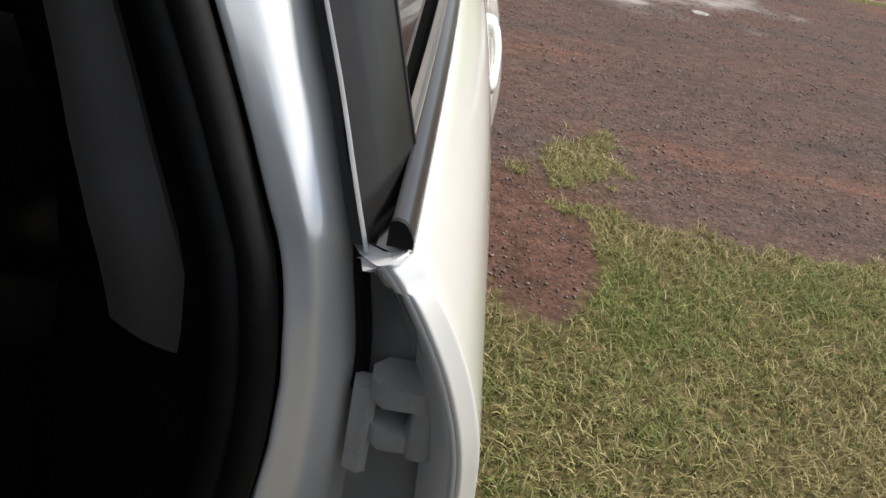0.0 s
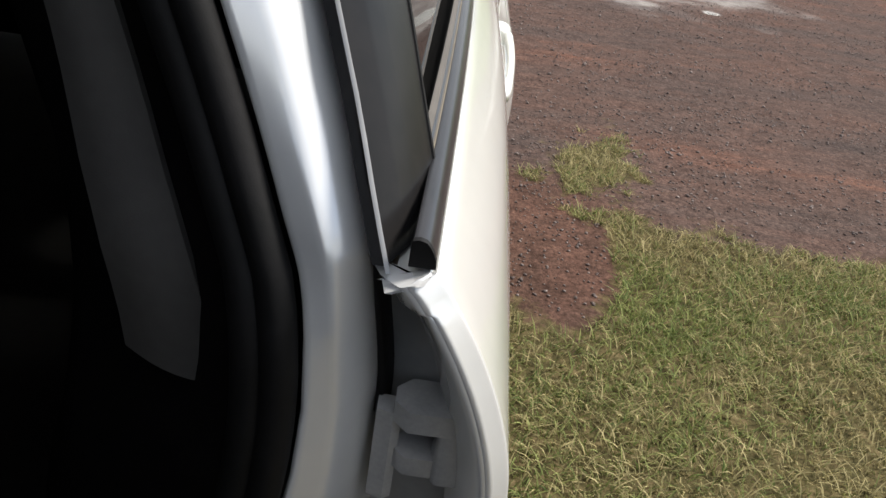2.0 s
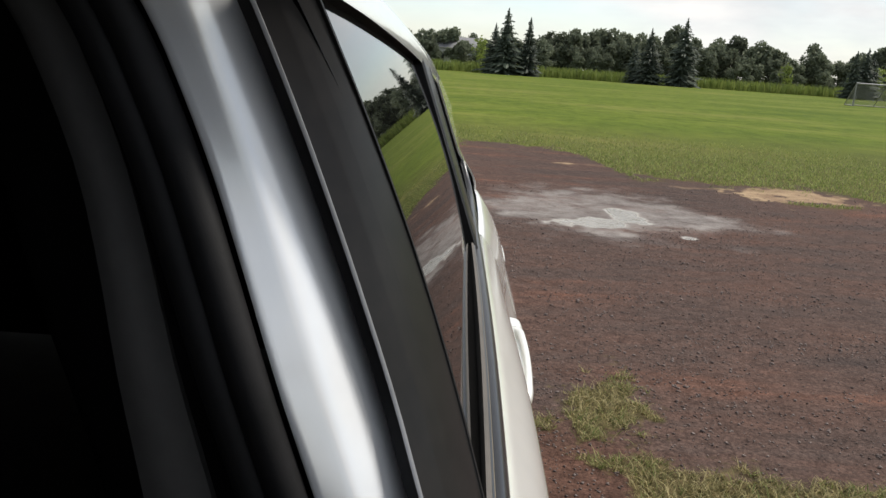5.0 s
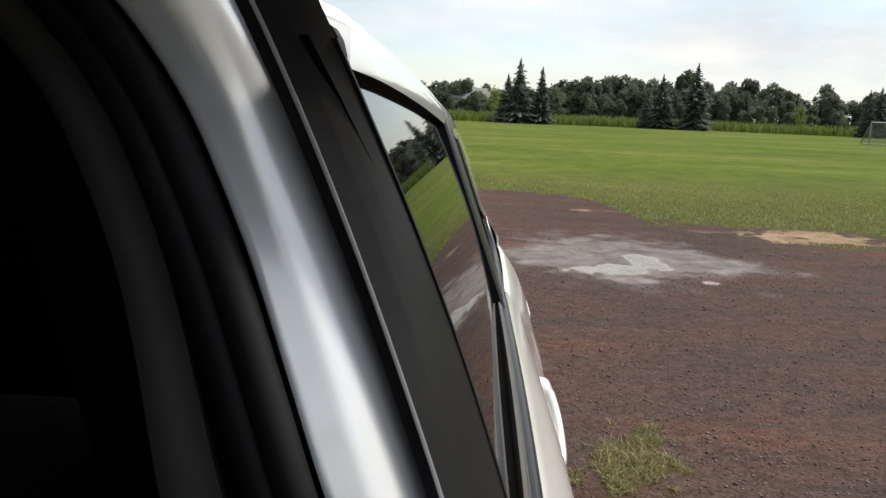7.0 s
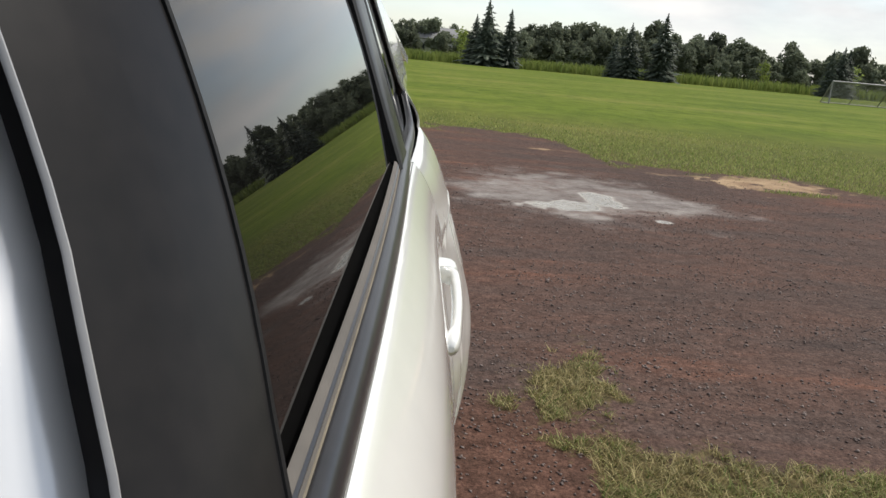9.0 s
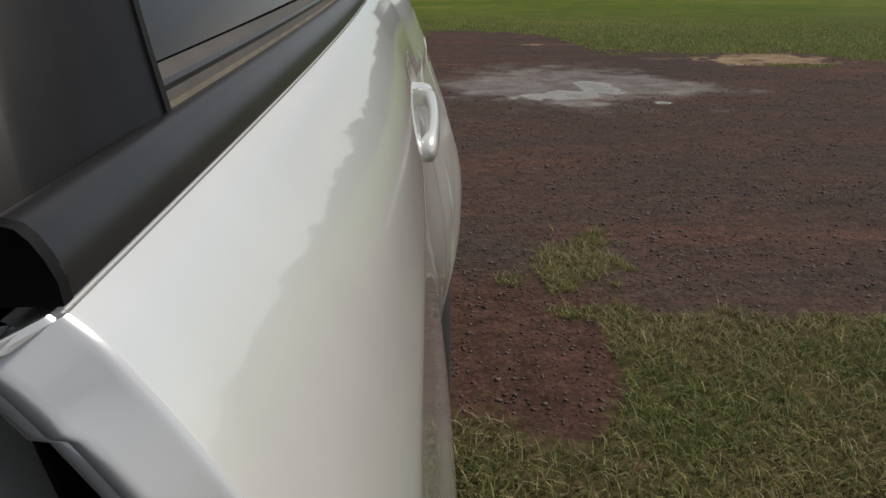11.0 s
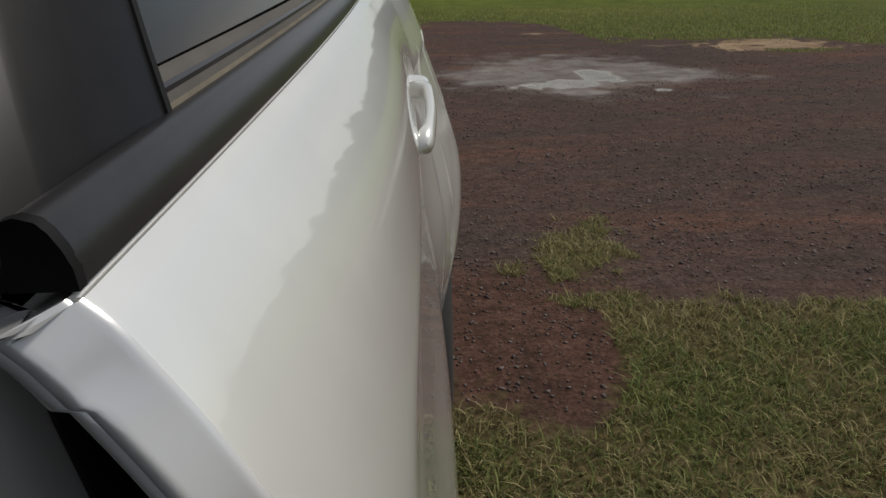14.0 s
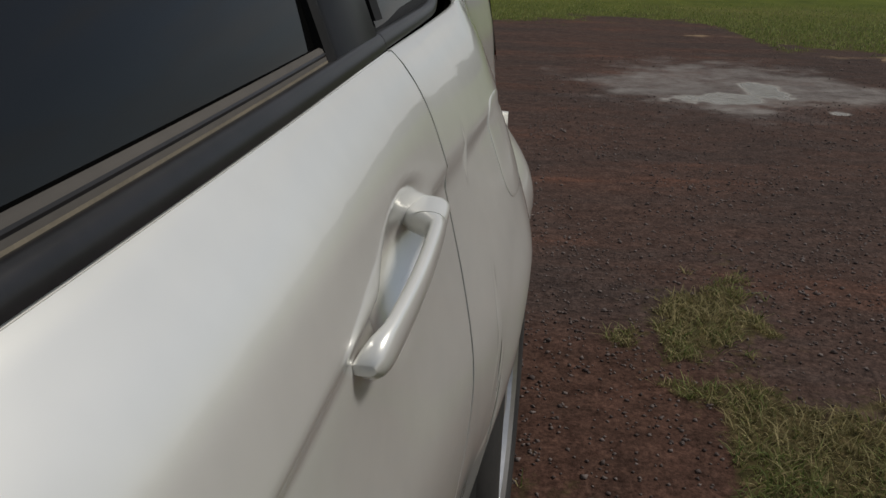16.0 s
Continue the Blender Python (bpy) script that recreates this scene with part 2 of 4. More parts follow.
    far = ramp(noise_node(0.12, 7, 0.62, (0.7, 1.6, 1)), (0.3, (0.066, 0.098, 0.014)), (0.5, (0.10, 0.132, 0.019)), (0.7, (0.165, 0.165, 0.045)))
    far = mix(0.8, far, ramp(noise_node(1.6, 8, 0.75, (1, 0.6, 1)), (0.3, (0.5, 0.56, 0.5)), (0.5, (1.0, 1.0, 1.0)), (0.7, (1.5, 1.38, 1.3))), "MULTIPLY")
    sp = nodes.new("ShaderNodeSeparateXYZ")
    links.new(co.outputs["Object"], sp.inputs["Vector"])
    mr = nodes.new("ShaderNodeMapRange")
    mr.inputs["From Min"].default_value, mr.inputs["From Max"].default_value = 7.0, 20.0
    links.new(sp.outputs["Y"], mr.inputs["Value"])
    green = mix(mr.outputs["Result"], thatch, far)
    pale = ramp(noise_node(3, 6, 0.6), (0.35, (0.20, 0.13, 0.085)), (0.65, (0.36, 0.265, 0.165)))
    # pale silt; the wet sheen's sky reflection is put into its tone too
    silt = ramp(noise_node(2.2, 5, 0.6, (0.6, 1.4, 1)), (0.35, (0.15, 0.128, 0.116)), (0.65, (0.26, 0.235, 0.215)))
    base = mix(sharpen(wet, 3.2, 1.1, 0.35, 0.8), red, silt)
    base = mix(sharpen(sand, 3.0, 0.5, 0.4, 0.65), base, pale)
    pooled = nodes.new("ShaderNodeMapRange")
    pooled.interpolation_type = "SMOOTHSTEP"
    pooled.inputs["From Min"].default_value, pooled.inputs["From Max"].default_value = 0.6, 0.8
    links.new(wet, pooled.inputs["Value"])
    murky = ramp(noise_node(1.5, 3, 0.5), (0.35, (0.27, 0.25, 0.215)), (0.65, (0.31, 0.285, 0.245)))
    base = mix(pooled.outputs["Result"], base, murky)
    gmask = sharpen(grass, 22.0, 1.5, 0.3, 0.75)
    base = mix(gmask, base, green)
    tone = nodes.new("ShaderNodeHueSaturation")
    tone.inputs["Value"].default_value = 0.86
    links.new(base, tone.inputs["Color"])
    links.new(tone.outputs["Color"], p.inputs["Base Color"])
    rr = nodes.new("ShaderNodeMapRange")
    rr.inputs["From Min"].default_value, rr.inputs["From Max"].default_value = 0.55, 0.9
    rr.inputs["To Min"].default_value, rr.inputs["To Max"].default_value = 0.92, 0.12
    links.new(wet, rr.inputs["Value"])
    links.new(rr.outputs["Result"], p.inputs["Roughness"])
    gl = nodes.new("ShaderNodeMapRange")
    gl.inputs["From Min"].default_value, gl.inputs["From Max"].default_value = 0.3, 0.9
    gl.inputs["To Min"].default_value, gl.inputs["To Max"].default_value = 0.04, 0.6
    links.new(wet, gl.inputs["Value"])
    links.new(gl.outputs["Result"], p.inputs["Specular IOR Level"])
    b1, b2 = nodes.new("ShaderNodeBump"), nodes.new("ShaderNodeBump")
    b1.inputs["Strength"].default_value, b1.inputs["Distance"].default_value = 0.6, 0.01
    b2.inputs["Strength"].default_value, b2.inputs["Distance"].default_value = 0.6, 0.05
    links.new(noise_node(60, 5, 0.7), b1.inputs["Height"])
    links.new(noise_node(4, 5, 0.6), b2.inputs["Height"])
    links.new(b2.outputs["Normal"], b1.inputs["Normal"])
    links.new(b1.outputs["Normal"], p.inputs["Normal"])
    return m


GROUND = ground_material()


# ---- mesh helpers ----
def mesh_of(name, verts, faces, mat, smooth=True):
    me = bpy.data.meshes.new(name)
    me.from_pydata([tuple(v) for v in verts], [], [tuple(f) for f in faces])
    me.materials.append(mat)
    if smooth:
        me.polygons.foreach_set("use_smooth", [True] * len(me.polygons))
    me.update()
    return me


def part(name, me, parent, label=""):
    ob = new(name, me)
    ob.parent = parent
    return tagged(ob, label)


def sheet(name, f, us, vs, mat, parent, label="", thick=0.004, out=(1, 0, 0)):
    """A curved panel f(u, v) with thickness, closed at its rims."""
    nu, nv = len(us), len(vs)
    front = [f(u, v) for u in us for v in vs]
    back = [tuple(c - thick * o for c, o in zip(p, out)) for p in front]
    n = nu * nv
    faces = []
    for i in range(nu - 1):
        for j in range(nv - 1):
            a, b, c, d = i * nv + j, (i + 1) * nv + j, (i + 1) * nv + j + 1, i * nv + j + 1
            faces += [(a, b, c, d), (n + d, n + c, n + b, n + a)]
    rim = [i * nv for i in range(nu)] + [(nu - 1) * nv + j for j in range(1, nv)] + [i * nv + nv - 1 for i in range(nu - 2, -1, -1)] + [j for j in range(nv - 2, 0, -1)]
    for a, b in zip(rim, rim[1:] + rim[:1]):
        faces.append((b, a, n + a, n + b))
    me = mesh_of(name, front + back, faces, mat)
    bm = bmesh.new()
    bm.from_mesh(me)
    bmesh.ops.recalc_face_normals(bm, faces=bm.faces[:])
    for e in bm.edges:
        if len(e.link_faces) == 2 and e.calc_face_angle(0) > 0.9:
            e.smooth = False
    bm.to_mesh(me)
    bm.free()
    return part(name, me, parent, label)


def loft(name, rings, mat, parent, label="", closed=True, caps=True):
    """A solid through rings of equal length."""
    k = len(rings[0])
    verts = [p for r in rings for p in r]
    faces = []
    for i in range(len(rings) - 1):
        for j in range(k if closed else k - 1):
            a, b = i * k + j, i * k + (j + 1) % k
            faces.append((a, b, b + k, a + k))
    if caps and closed:
        faces += [tuple(range(k)), tuple(range((len(rings) - 1) * k, len(rings) * k))[::-1]]
    me = mesh_of(name, verts, faces, mat)
    bm = bmesh.new()
    bm.from_mesh(me)
    bmesh.ops.recalc_face_normals(bm, faces=bm.faces[:])
    for e in bm.edges:
        if len(e.link_faces) == 2 and e.calc_face_angle(0) > 0.8:
            e.smooth = False
    bm.to_mesh(me)
    bm.free()
    return part(name, me, parent, label)


def span(a, b, n):
    return [a + (b - a) * i / (n - 1) for i in range(n)]


def table(points):
    """A smooth curve through (key, value) points, read at any key."""
    xs, ys = zip(*sorted(points))
    slopes = [(ys[i + 1] - ys[i]) / (xs[i + 1] - xs[i]) for i in range(len(xs) - 1)]
    ms = [slopes[0]] + [(a + b) / 2 if a * b > 0 else 0.0 for a, b in zip(slopes, slopes[1:])] + [slopes[-1]]

    def read(x):
        if x <= xs[0]:
            return ys[0] + ms[0] * (x - xs[0])
        if x >= xs[-1]:
            return ys[-1] + ms[-1] * (x - xs[-1])
        i = next(k for k in range(len(xs) - 1) if x <= xs[k + 1])
        h = xs[i + 1] - xs[i]
        t = (x - xs[i]) / h
        return (2 * t ** 3 - 3 * t * t + 1) * ys[i] + (t ** 3 - 2 * t * t + t) * h * ms[i] + (3 * t * t - 2 * t ** 3) * ys[i + 1] + (t ** 3 - t * t) * h * ms[i + 1]
    return read


def smoothstep(a, b, x):
    t = min(1.0, max(0.0, (x - a) / (b - a)))
    return t * t * (3 - 2 * t)


# ---- ground ----
def value_noise(x, y, seed):
    xi, yi = np.floor(x).astype(np.int64), np.floor(y).astype(np.int64)
    xf, yf = x - xi, y - yi
    u, v = xf * xf * (3 - 2 * xf), yf * yf * (3 - 2 * yf)

    def cell(a, b):
        h = (a * 374761393 + b * 668265263 + seed * 974711) & 0xFFFFFFFF
        h = ((h ^ (h >> 13)) * 1274126177) & 0xFFFFFFFF
        return ((h ^ (h >> 16)) & 0xFFFF) / 65535.0
    return (cell(xi, yi) * (1 - u) + cell(xi + 1, yi) * u) * (1 - v) + (cell(xi, yi + 1) * (1 - u) + cell(xi + 1, yi + 1) * u) * v


def fractal(x, y, seed, octaves=4):
    return sum(value_noise(x * 2 ** o, y * 2 ** o, seed + o) / 2 ** o for o in range(octaves)) / sum(1 / 2 ** o for o in range(octaves))


NEAR_X, NEAR_Y = (-30, -3, 0.2, 0.42, 0.50, 0.58, 0.65, 0.74, 0.79, 0.84, 0.88, 0.95, 1.04, 1.24, 1.35, 1.45, 1.66, 2.1, 3.0, 4.5, 30), (1.7, 1.8, 2.04, 2.06, 1.95, 1.88, 2.0, 2.2, 2.45, 2.62, 2.70, 2.64, 2.56, 2.59, 2.52, 2.45, 2.45, 2.6, 2.6, 2.4, 2.2)
FAR_X, FAR_Y = (-40, -4, 0.8, 1.5, 2.1, 2.4, 2.62, 2.75, 2.86, 3.3, 3.8, 4.4, 4.95, 5.3, 5.8, 7, 12, 40), (12.5, 12.5, 12.6, 13.1, 13.0, 12.6, 11.8, 10.2, 9.8, 10.0, 9.6, 9.75, 9.75, 9.2, 7.7, 7.3, 7.0, 6)


def cover(x, y):
    """How much grass, sand and silt lies at a place of the ground."""
    wob = (fractal(x * 3, y * 3, 5) - 0.5)
    fine = fractal(x * 11, y * 11, 65) - 0.5
    near = 0.5 + (np.interp(x, NEAR_X, NEAR_Y) - y + 0.3 * wob + 0.22 * fine) * 2.4
    far = 0.5 + (y - np.interp(x, FAR_X, FAR_Y) + 2.4 * wob + 1.2 * fine) * 0.5
    tuft = 0.5 + (1 - np.hypot((x - 0.80) / 0.19, (y - 3.0) / 0.33) + 1.3 * wob + 2.6 * fine) * 0.6 - 0.1
    tuft2 = 0.42 + (1 - np.hypot((x - 4.6) / 0.5, (y - 8.5) / 0.2) + 0.8 * wob) * 0.7
    thin = 0.55 * (fractal(x * 1.1, y * 1.1, 31) - 0.42)
    grass = np.maximum.reduce([np.minimum(near, 1) - np.maximum(0, thin), np.minimum(far, 1) - 1.6 * np.maximum(0, thin) * np.clip((17 - y) / 7, 0, 1), tuft, tuft2])
    sand = 0.5 + (1 - np.hypot((x - 4.6) / 0.75, (y - 9.05) / 0.62) + 2.2 * wob + 0.8 * fine) * 0.9
    sand = np.maximum(sand, 0.14 + (1 - np.hypot((x - 2.2) / 0.9, (y - 10.9) / 0.4) + 0.8 * wob) * 0.5)
    sand = np.maximum(sand, 0.12 + (1 - np.hypot((x - 3.3) / 0.8, (y - 9.3) / 0.3) + 0.9 * wob) * 0.5)
    wet = 0.45 + (1 - np.hypot((x - 1.75) / 1.1, (y - 7.45) / 1.25) + 1.1 * wob) * 0.6
    rough = wob + 0.6 * fine
    pool = 0.56 + (1 - np.hypot((x - 1.6) / 0.55, (y - 6.76 - 0.2 * (x - 1.6)) / 0.22) + 1.3 * rough) * 0.9
    pool = np.maximum(pool, 0.56 + (1 - np.hypot((x - 2.0) / 0.17, (y - 7.2) / 0.55) + 1.2 * rough) * 0.9)
    pool = np.maximum(pool, 0.5 + (1 - np.hypot((x - 2.29) / 0.1, (y - 6.31) / 0.07) + 1.6 * rough) * 0.9)
    wet = np.maximum(np.minimum(wet, 0.60), np.where(pool > 0.5, pool, 0))
    wet = np.maximum(wet, np.minimum(0.58, 0.34 + (1 - np.hypot((x - 2.75) / 0.75, (y - 7.0 + 0.3 * (x - 2.75)) / 0.35) + 1.3 * wob) * 0.5))
    return np.clip(grass, 0, 1), np.clip(sand, 0, 1), np.clip(wet, 0, 1)


def ground_height(x, y):
    g, s, w = cover(x, y)
    near = np.clip((30 - np.hypot(x, y)) / 25, 0, 1)
    return near * ((fractal(x * 2.2, y * 2.2, 77) - 0.5) * 0.03 - 0.012 * np.clip(w - 0.5, 0, 1)) - 0.004


def axis_steps(lo, a, b, hi, step):
    mid = list(np.arange(a, b + step / 2, step))
    left, right, s = [], [], step
    x = a
    while x > lo:
        s *= 1.18
        x -= s
        left.append(x)
    x, s = b, step
    while x < hi:
        s *= 1.18
        x += s
        right.append(x)
    return np.array(left[::-1] + mid + right)


gx, gy = axis_steps(-900, -0.2, 6.5, 900, 0.035), axis_steps(-600, 0.8, 13.5, 1500, 0.04)
GXX, GYY = np.meshgrid(gx, gy, indexing="ij")
GZZ = ground_height(GXX, GYY)
verts = np.stack([GXX, GYY, GZZ], -1).reshape(-1, 3)
nx, ny = len(gx), len(gy)
ii, jj = np.meshgrid(np.arange(nx - 1), np.arange(ny - 1), indexing="ij")
q = (ii * ny + jj).ravel()
quads = np.stack([q, q + ny, q + ny + 1, q + 1], -1)
me = bpy.data.meshes.new("ground")
me.vertices.add(len(verts))
me.vertices.foreach_set("co", verts.ravel())
me.loops.add(quads.size)
me.loops.foreach_set("vertex_index", quads.ravel())
me.polygons.add(len(quads))
me.polygons.foreach_set("loop_start", np.arange(0, quads.size, 4))
me.polygons.foreach_set("use_smooth", np.ones(len(quads), dtype=bool))
me.update(calc_edges=True)
g, s, w = cover(verts[:, 0], verts[:, 1])
layer = me.color_attributes.new("cover", "FLOAT_COLOR", "POINT")
layer.data.foreach_set("color", np.stack([g, s, w, np.ones_like(g)], -1).ravel())
me.materials.append(GROUND)
tagged(new("ground", me), "red gravel lot with worn grass and a drying puddle", "ground", kind="structure")


def blades(name, xs, ys, heights, widths, lean, mat, label, category, seed, base=None):
    """Many bent blades of grass in one mesh."""
    rng = np.random.default_rng(seed)
    n = len(xs)
    z = ground_height(xs, ys) if base is None else base
    turn, tip = rng.uniform(0, 2 * np.pi, n), rng.uniform(0, 2 * np.pi, n)
    bend = lean * rng.uniform(0.3, 1.2, n) * heights
    dx, dy = np.cos(turn) * widths / 2, np.sin(turn) * widths / 2
    bx, by = np.cos(tip) * bend, np.sin(tip) * bend
    v = np.zeros((n, 5, 3))
    v[:, 0] = np.stack([xs - dx, ys - dy, z], -1)
    v[:, 1] = np.stack([xs + dx, ys + dy, z], -1)
    v[:, 2] = np.stack([xs + dx * 0.8 + bx * 0.35, ys + dy * 0.8 + by * 0.35, z + heights * 0.6], -1)
    v[:, 3] = np.stack([xs - dx * 0.8 + bx * 0.35, ys - dy * 0.8 + by * 0.35, z + heights * 0.6], -1)
    v[:, 4] = np.stack([xs + bx, ys + by, z + heights], -1)
    o = np.arange(n)[:, None] * 5
    loops = np.concatenate([o + np.array([[0, 1, 2, 3]]), o + np.array([[3, 2, 4]])], 1).ravel()
    starts = (np.arange(n)[:, None] * 7 + np.array([[0, 4]])).ravel()
    me = bpy.data.meshes.new(name)
    me.vertices.add(n * 5)
    me.vertices.foreach_set("co", v.ravel())
    me.loops.add(len(loops))
    me.loops.foreach_set("vertex_index", loops)
    me.polygons.add(2 * n)
    me.polygons.foreach_set("loop_start", starts)
    me.update(calc_edges=True)
    me.materials.append(mat)
    return tagged(new(name, me), label, category, kind="stuff")


def scatter_grass(n, x0, x1, y0, y1, seed, least):
    rng = np.random.default_rng(seed)
    x, y = rng.uniform(x0, x1, n), rng.uniform(y0, y1, n)
    g, s, w = cover(x, y)
    clump = fractal(x * 9, y * 9, 91)
    keep = (g + 0.5 * (fractal(x * 7, y * 7, 13) - 0.5) > least) & (rng.uniform(0, 1, n) < (0.25 + 1.3 * np.clip(clump - 0.25, 0, 1)) * np.clip((x1 - x) / 0.9, 0, 1) * np.clip((y - y0) / 0.4, 0, 1))
    return x[keep], y[keep], rng


x, y, rng = scatter_grass(270000, 0.1, 3.4, 0.9, 3.6, 3, 0.5)
dry = fractal(x * 2.5, y * 2.5, 55) + 0.25 * rng.uniform(-1, 1, len(x)) > 0.45
for flag, mat, nm, lab in ((True, GRASS_NEAR, "dry_grass", "dry yellowed grass blades on the worn verge"), (False, GRASS_GREEN, "green_grass", "short green grass blades on the worn verge")):
    k = dry == flag
    blades(nm, x[k], y[k], rng.uniform(0.008, 0.030, k.sum()), rng.uniform(0.0018, 0.0042, k.sum()), 1.9, mat, lab, "grass", 11 + flag)
x, y, rng = scatter_grass(120000, -1.0, 9.0, 7.5, 17.0, 4, 0.5)
k = rng.uniform(0, 1, len(x)) < np.clip((17 - y) / 5.5, 0, 1) ** 1.5
x, y = x[k], y[k]
blades("field_grass", x, y, rng.uniform(0.015, 0.045, len(x)), rng.uniform(0.005, 0.011, len(x)), 0.9, GRASS_GREEN, "short tufts of grass along the field's edge", "grass", 21)


def gravel(n, seed):
    """Loose stones, each a small dented octahedron, in one mesh."""
    rng = np.random.default_rng(seed)
    x, y = rng.uniform(0.2, 6.5, n), 1.6 + rng.beta(1.0, 2.2, n) * 8.0
    g, s, w = cover(x, y)
    k = (g < 0.45) & (w < 0.5) & (fractal(x * 1.7, y * 2.6, 8) + rng.uniform(-0.25, 0.25, n) > 0.47)
    x, y = x[k], y[k]
    n = len(x)
    r = 0.0035 + 0.011 * rng.beta(1.1, 5, n) * (0.7 + 0.1 * y)
    z = ground_height(x, y) + r * 0.25
    shape = np.array([(1, 0, 0), (0, 1, 0), (-1, 0, 0), (0, -1, 0), (0, 0, 0.7), (0, 0, -0.7)])
    a = rng.uniform(0, 6.28, n)
    v = shape[None] * r[:, None, None] * rng.uniform(0.65, 1.25, (n, 6, 3)) + rng.normal(0, 0.15, (n, 6, 3)) * r[:, None, None]
    vx = v[..., 0] * np.cos(a)[:, None] - v[..., 1] * np.sin(a)[:, None]
    vy = v[..., 0] * np.sin(a)[:, None] + v[..., 1] * np.cos(a)[:, None]
    v = np.stack([vx + x[:, None], vy + y[:, None], v[..., 2] + z[:, None]], -1)
    tri = np.array([(0, 1, 4), (1, 2, 4), (2, 3, 4), (3, 0, 4), (1, 0, 5), (2, 1, 5), (3, 2, 5), (0, 3, 5)])
    loops = (np.arange(n)[:, None, None] * 6 + tri[None]).ravel()
    me = bpy.data.meshes.new("gravel")
    me.vertices.add(n * 6)
    me.vertices.foreach_set("co", v.ravel())
    me.loops.add(len(loops))
    me.loops.foreach_set("vertex_index", loops)
    me.polygons.add(n * 8)
    me.polygons.foreach_set("loop_start", np.arange(0, len(loops), 3))
    me.update(calc_edges=True)
    me.materials.append(STONE)
    tagged(new("gravel", me), "loose grey and red gravel stones on the lot", "gravel", kind="stuff")


gravel(42000, 9)

# ---- far things: reeds, trees, house, goal ----
rng = np.random.default_rng(40)
n = 16000
x = rng.uniform(-25, 170, n)
y = 112 + rng.uniform(0, 8, n) - 0.12 * np.maximum(0, x - 40)
blades("reeds", x, y, rng.uniform(0.9, 1.7, n), rng.uniform(0.12, 0.25, n), 0.25, REED, "tall green reeds along the field's far edge", "reeds", 41, base=np.zeros(n))


def tube(points, radii, sides=6):
    rings = []
    for p, r in zip(points, radii):
        rings.append([(p[0] + r * math.cos(2 * math.pi * k / sides), p[1] + r * math.sin(2 * math.pi * k / sides), p[2]) for k in range(sides)])
    return rings


def tree_base(name, label, category, group):
    e = new(name)
    return tagged(e, label, category, group)


def spruce(h, seed, width=0.2):
    """A spruce: trunk, and whorls of drooping boughs made of many small sprays."""
    rnd = random.Random(seed)
    e = tree_base("spruce", "dark green spruce tree at the far edge of the field", "tree", "spruces")
    loft("trunk", tube([(0, 0, 0), (0, 0, h * 0.5), (0, 0, h)], [h * 0.016, h * 0.009, h * 0.002]), BARK, e)
    vs, fs = [], []
    levels = 30
    for i in range(levels):
        f = i / (levels - 1)
        z = h * (0.05 + 0.93 * f)
        reach = h * width * (1 - f) ** 0.85 * rnd.uniform(0.75, 1.15) + h * 0.012
        count = max(5, int(13 * (1 - f) + 4))
        for k in range(count):
            a = 2 * math.pi * (k + rnd.random()) / count
            r = reach * rnd.uniform(0.55, 1.15)
            ca, sa = math.cos(a), math.sin(a)
            for part_n in range(4):
                s0, s1 = r * part_n / 4, r * (part_n + 1.5) / 4
                wd = 0.22 * r * (1.1 - part_n / 5) + 0.05
                d0, d1 = -0.25 * s0 + rnd.uniform(-.1, .1), -0.25 * s1 + 0.1 * (part_n == 3) - rnd.uniform(0.0, 0.25)
                b = len(vs)
                vs += [(ca * s0 - sa * wd, sa * s0 + ca * wd, z + d0 - 0.1), (ca * s0 + sa * wd, sa * s0 - ca * wd, z + d0 - 0.1), (ca * s1, sa * s1, z + d1), (ca * s0, sa * s0, z + d0 + 0.12)]
                fs += [(b, b + 2, b + 3), (b + 1, b + 3, b + 2)]
    part("crown", mesh_of("crown", vs, fs, NEEDLE, False), e)
    return e


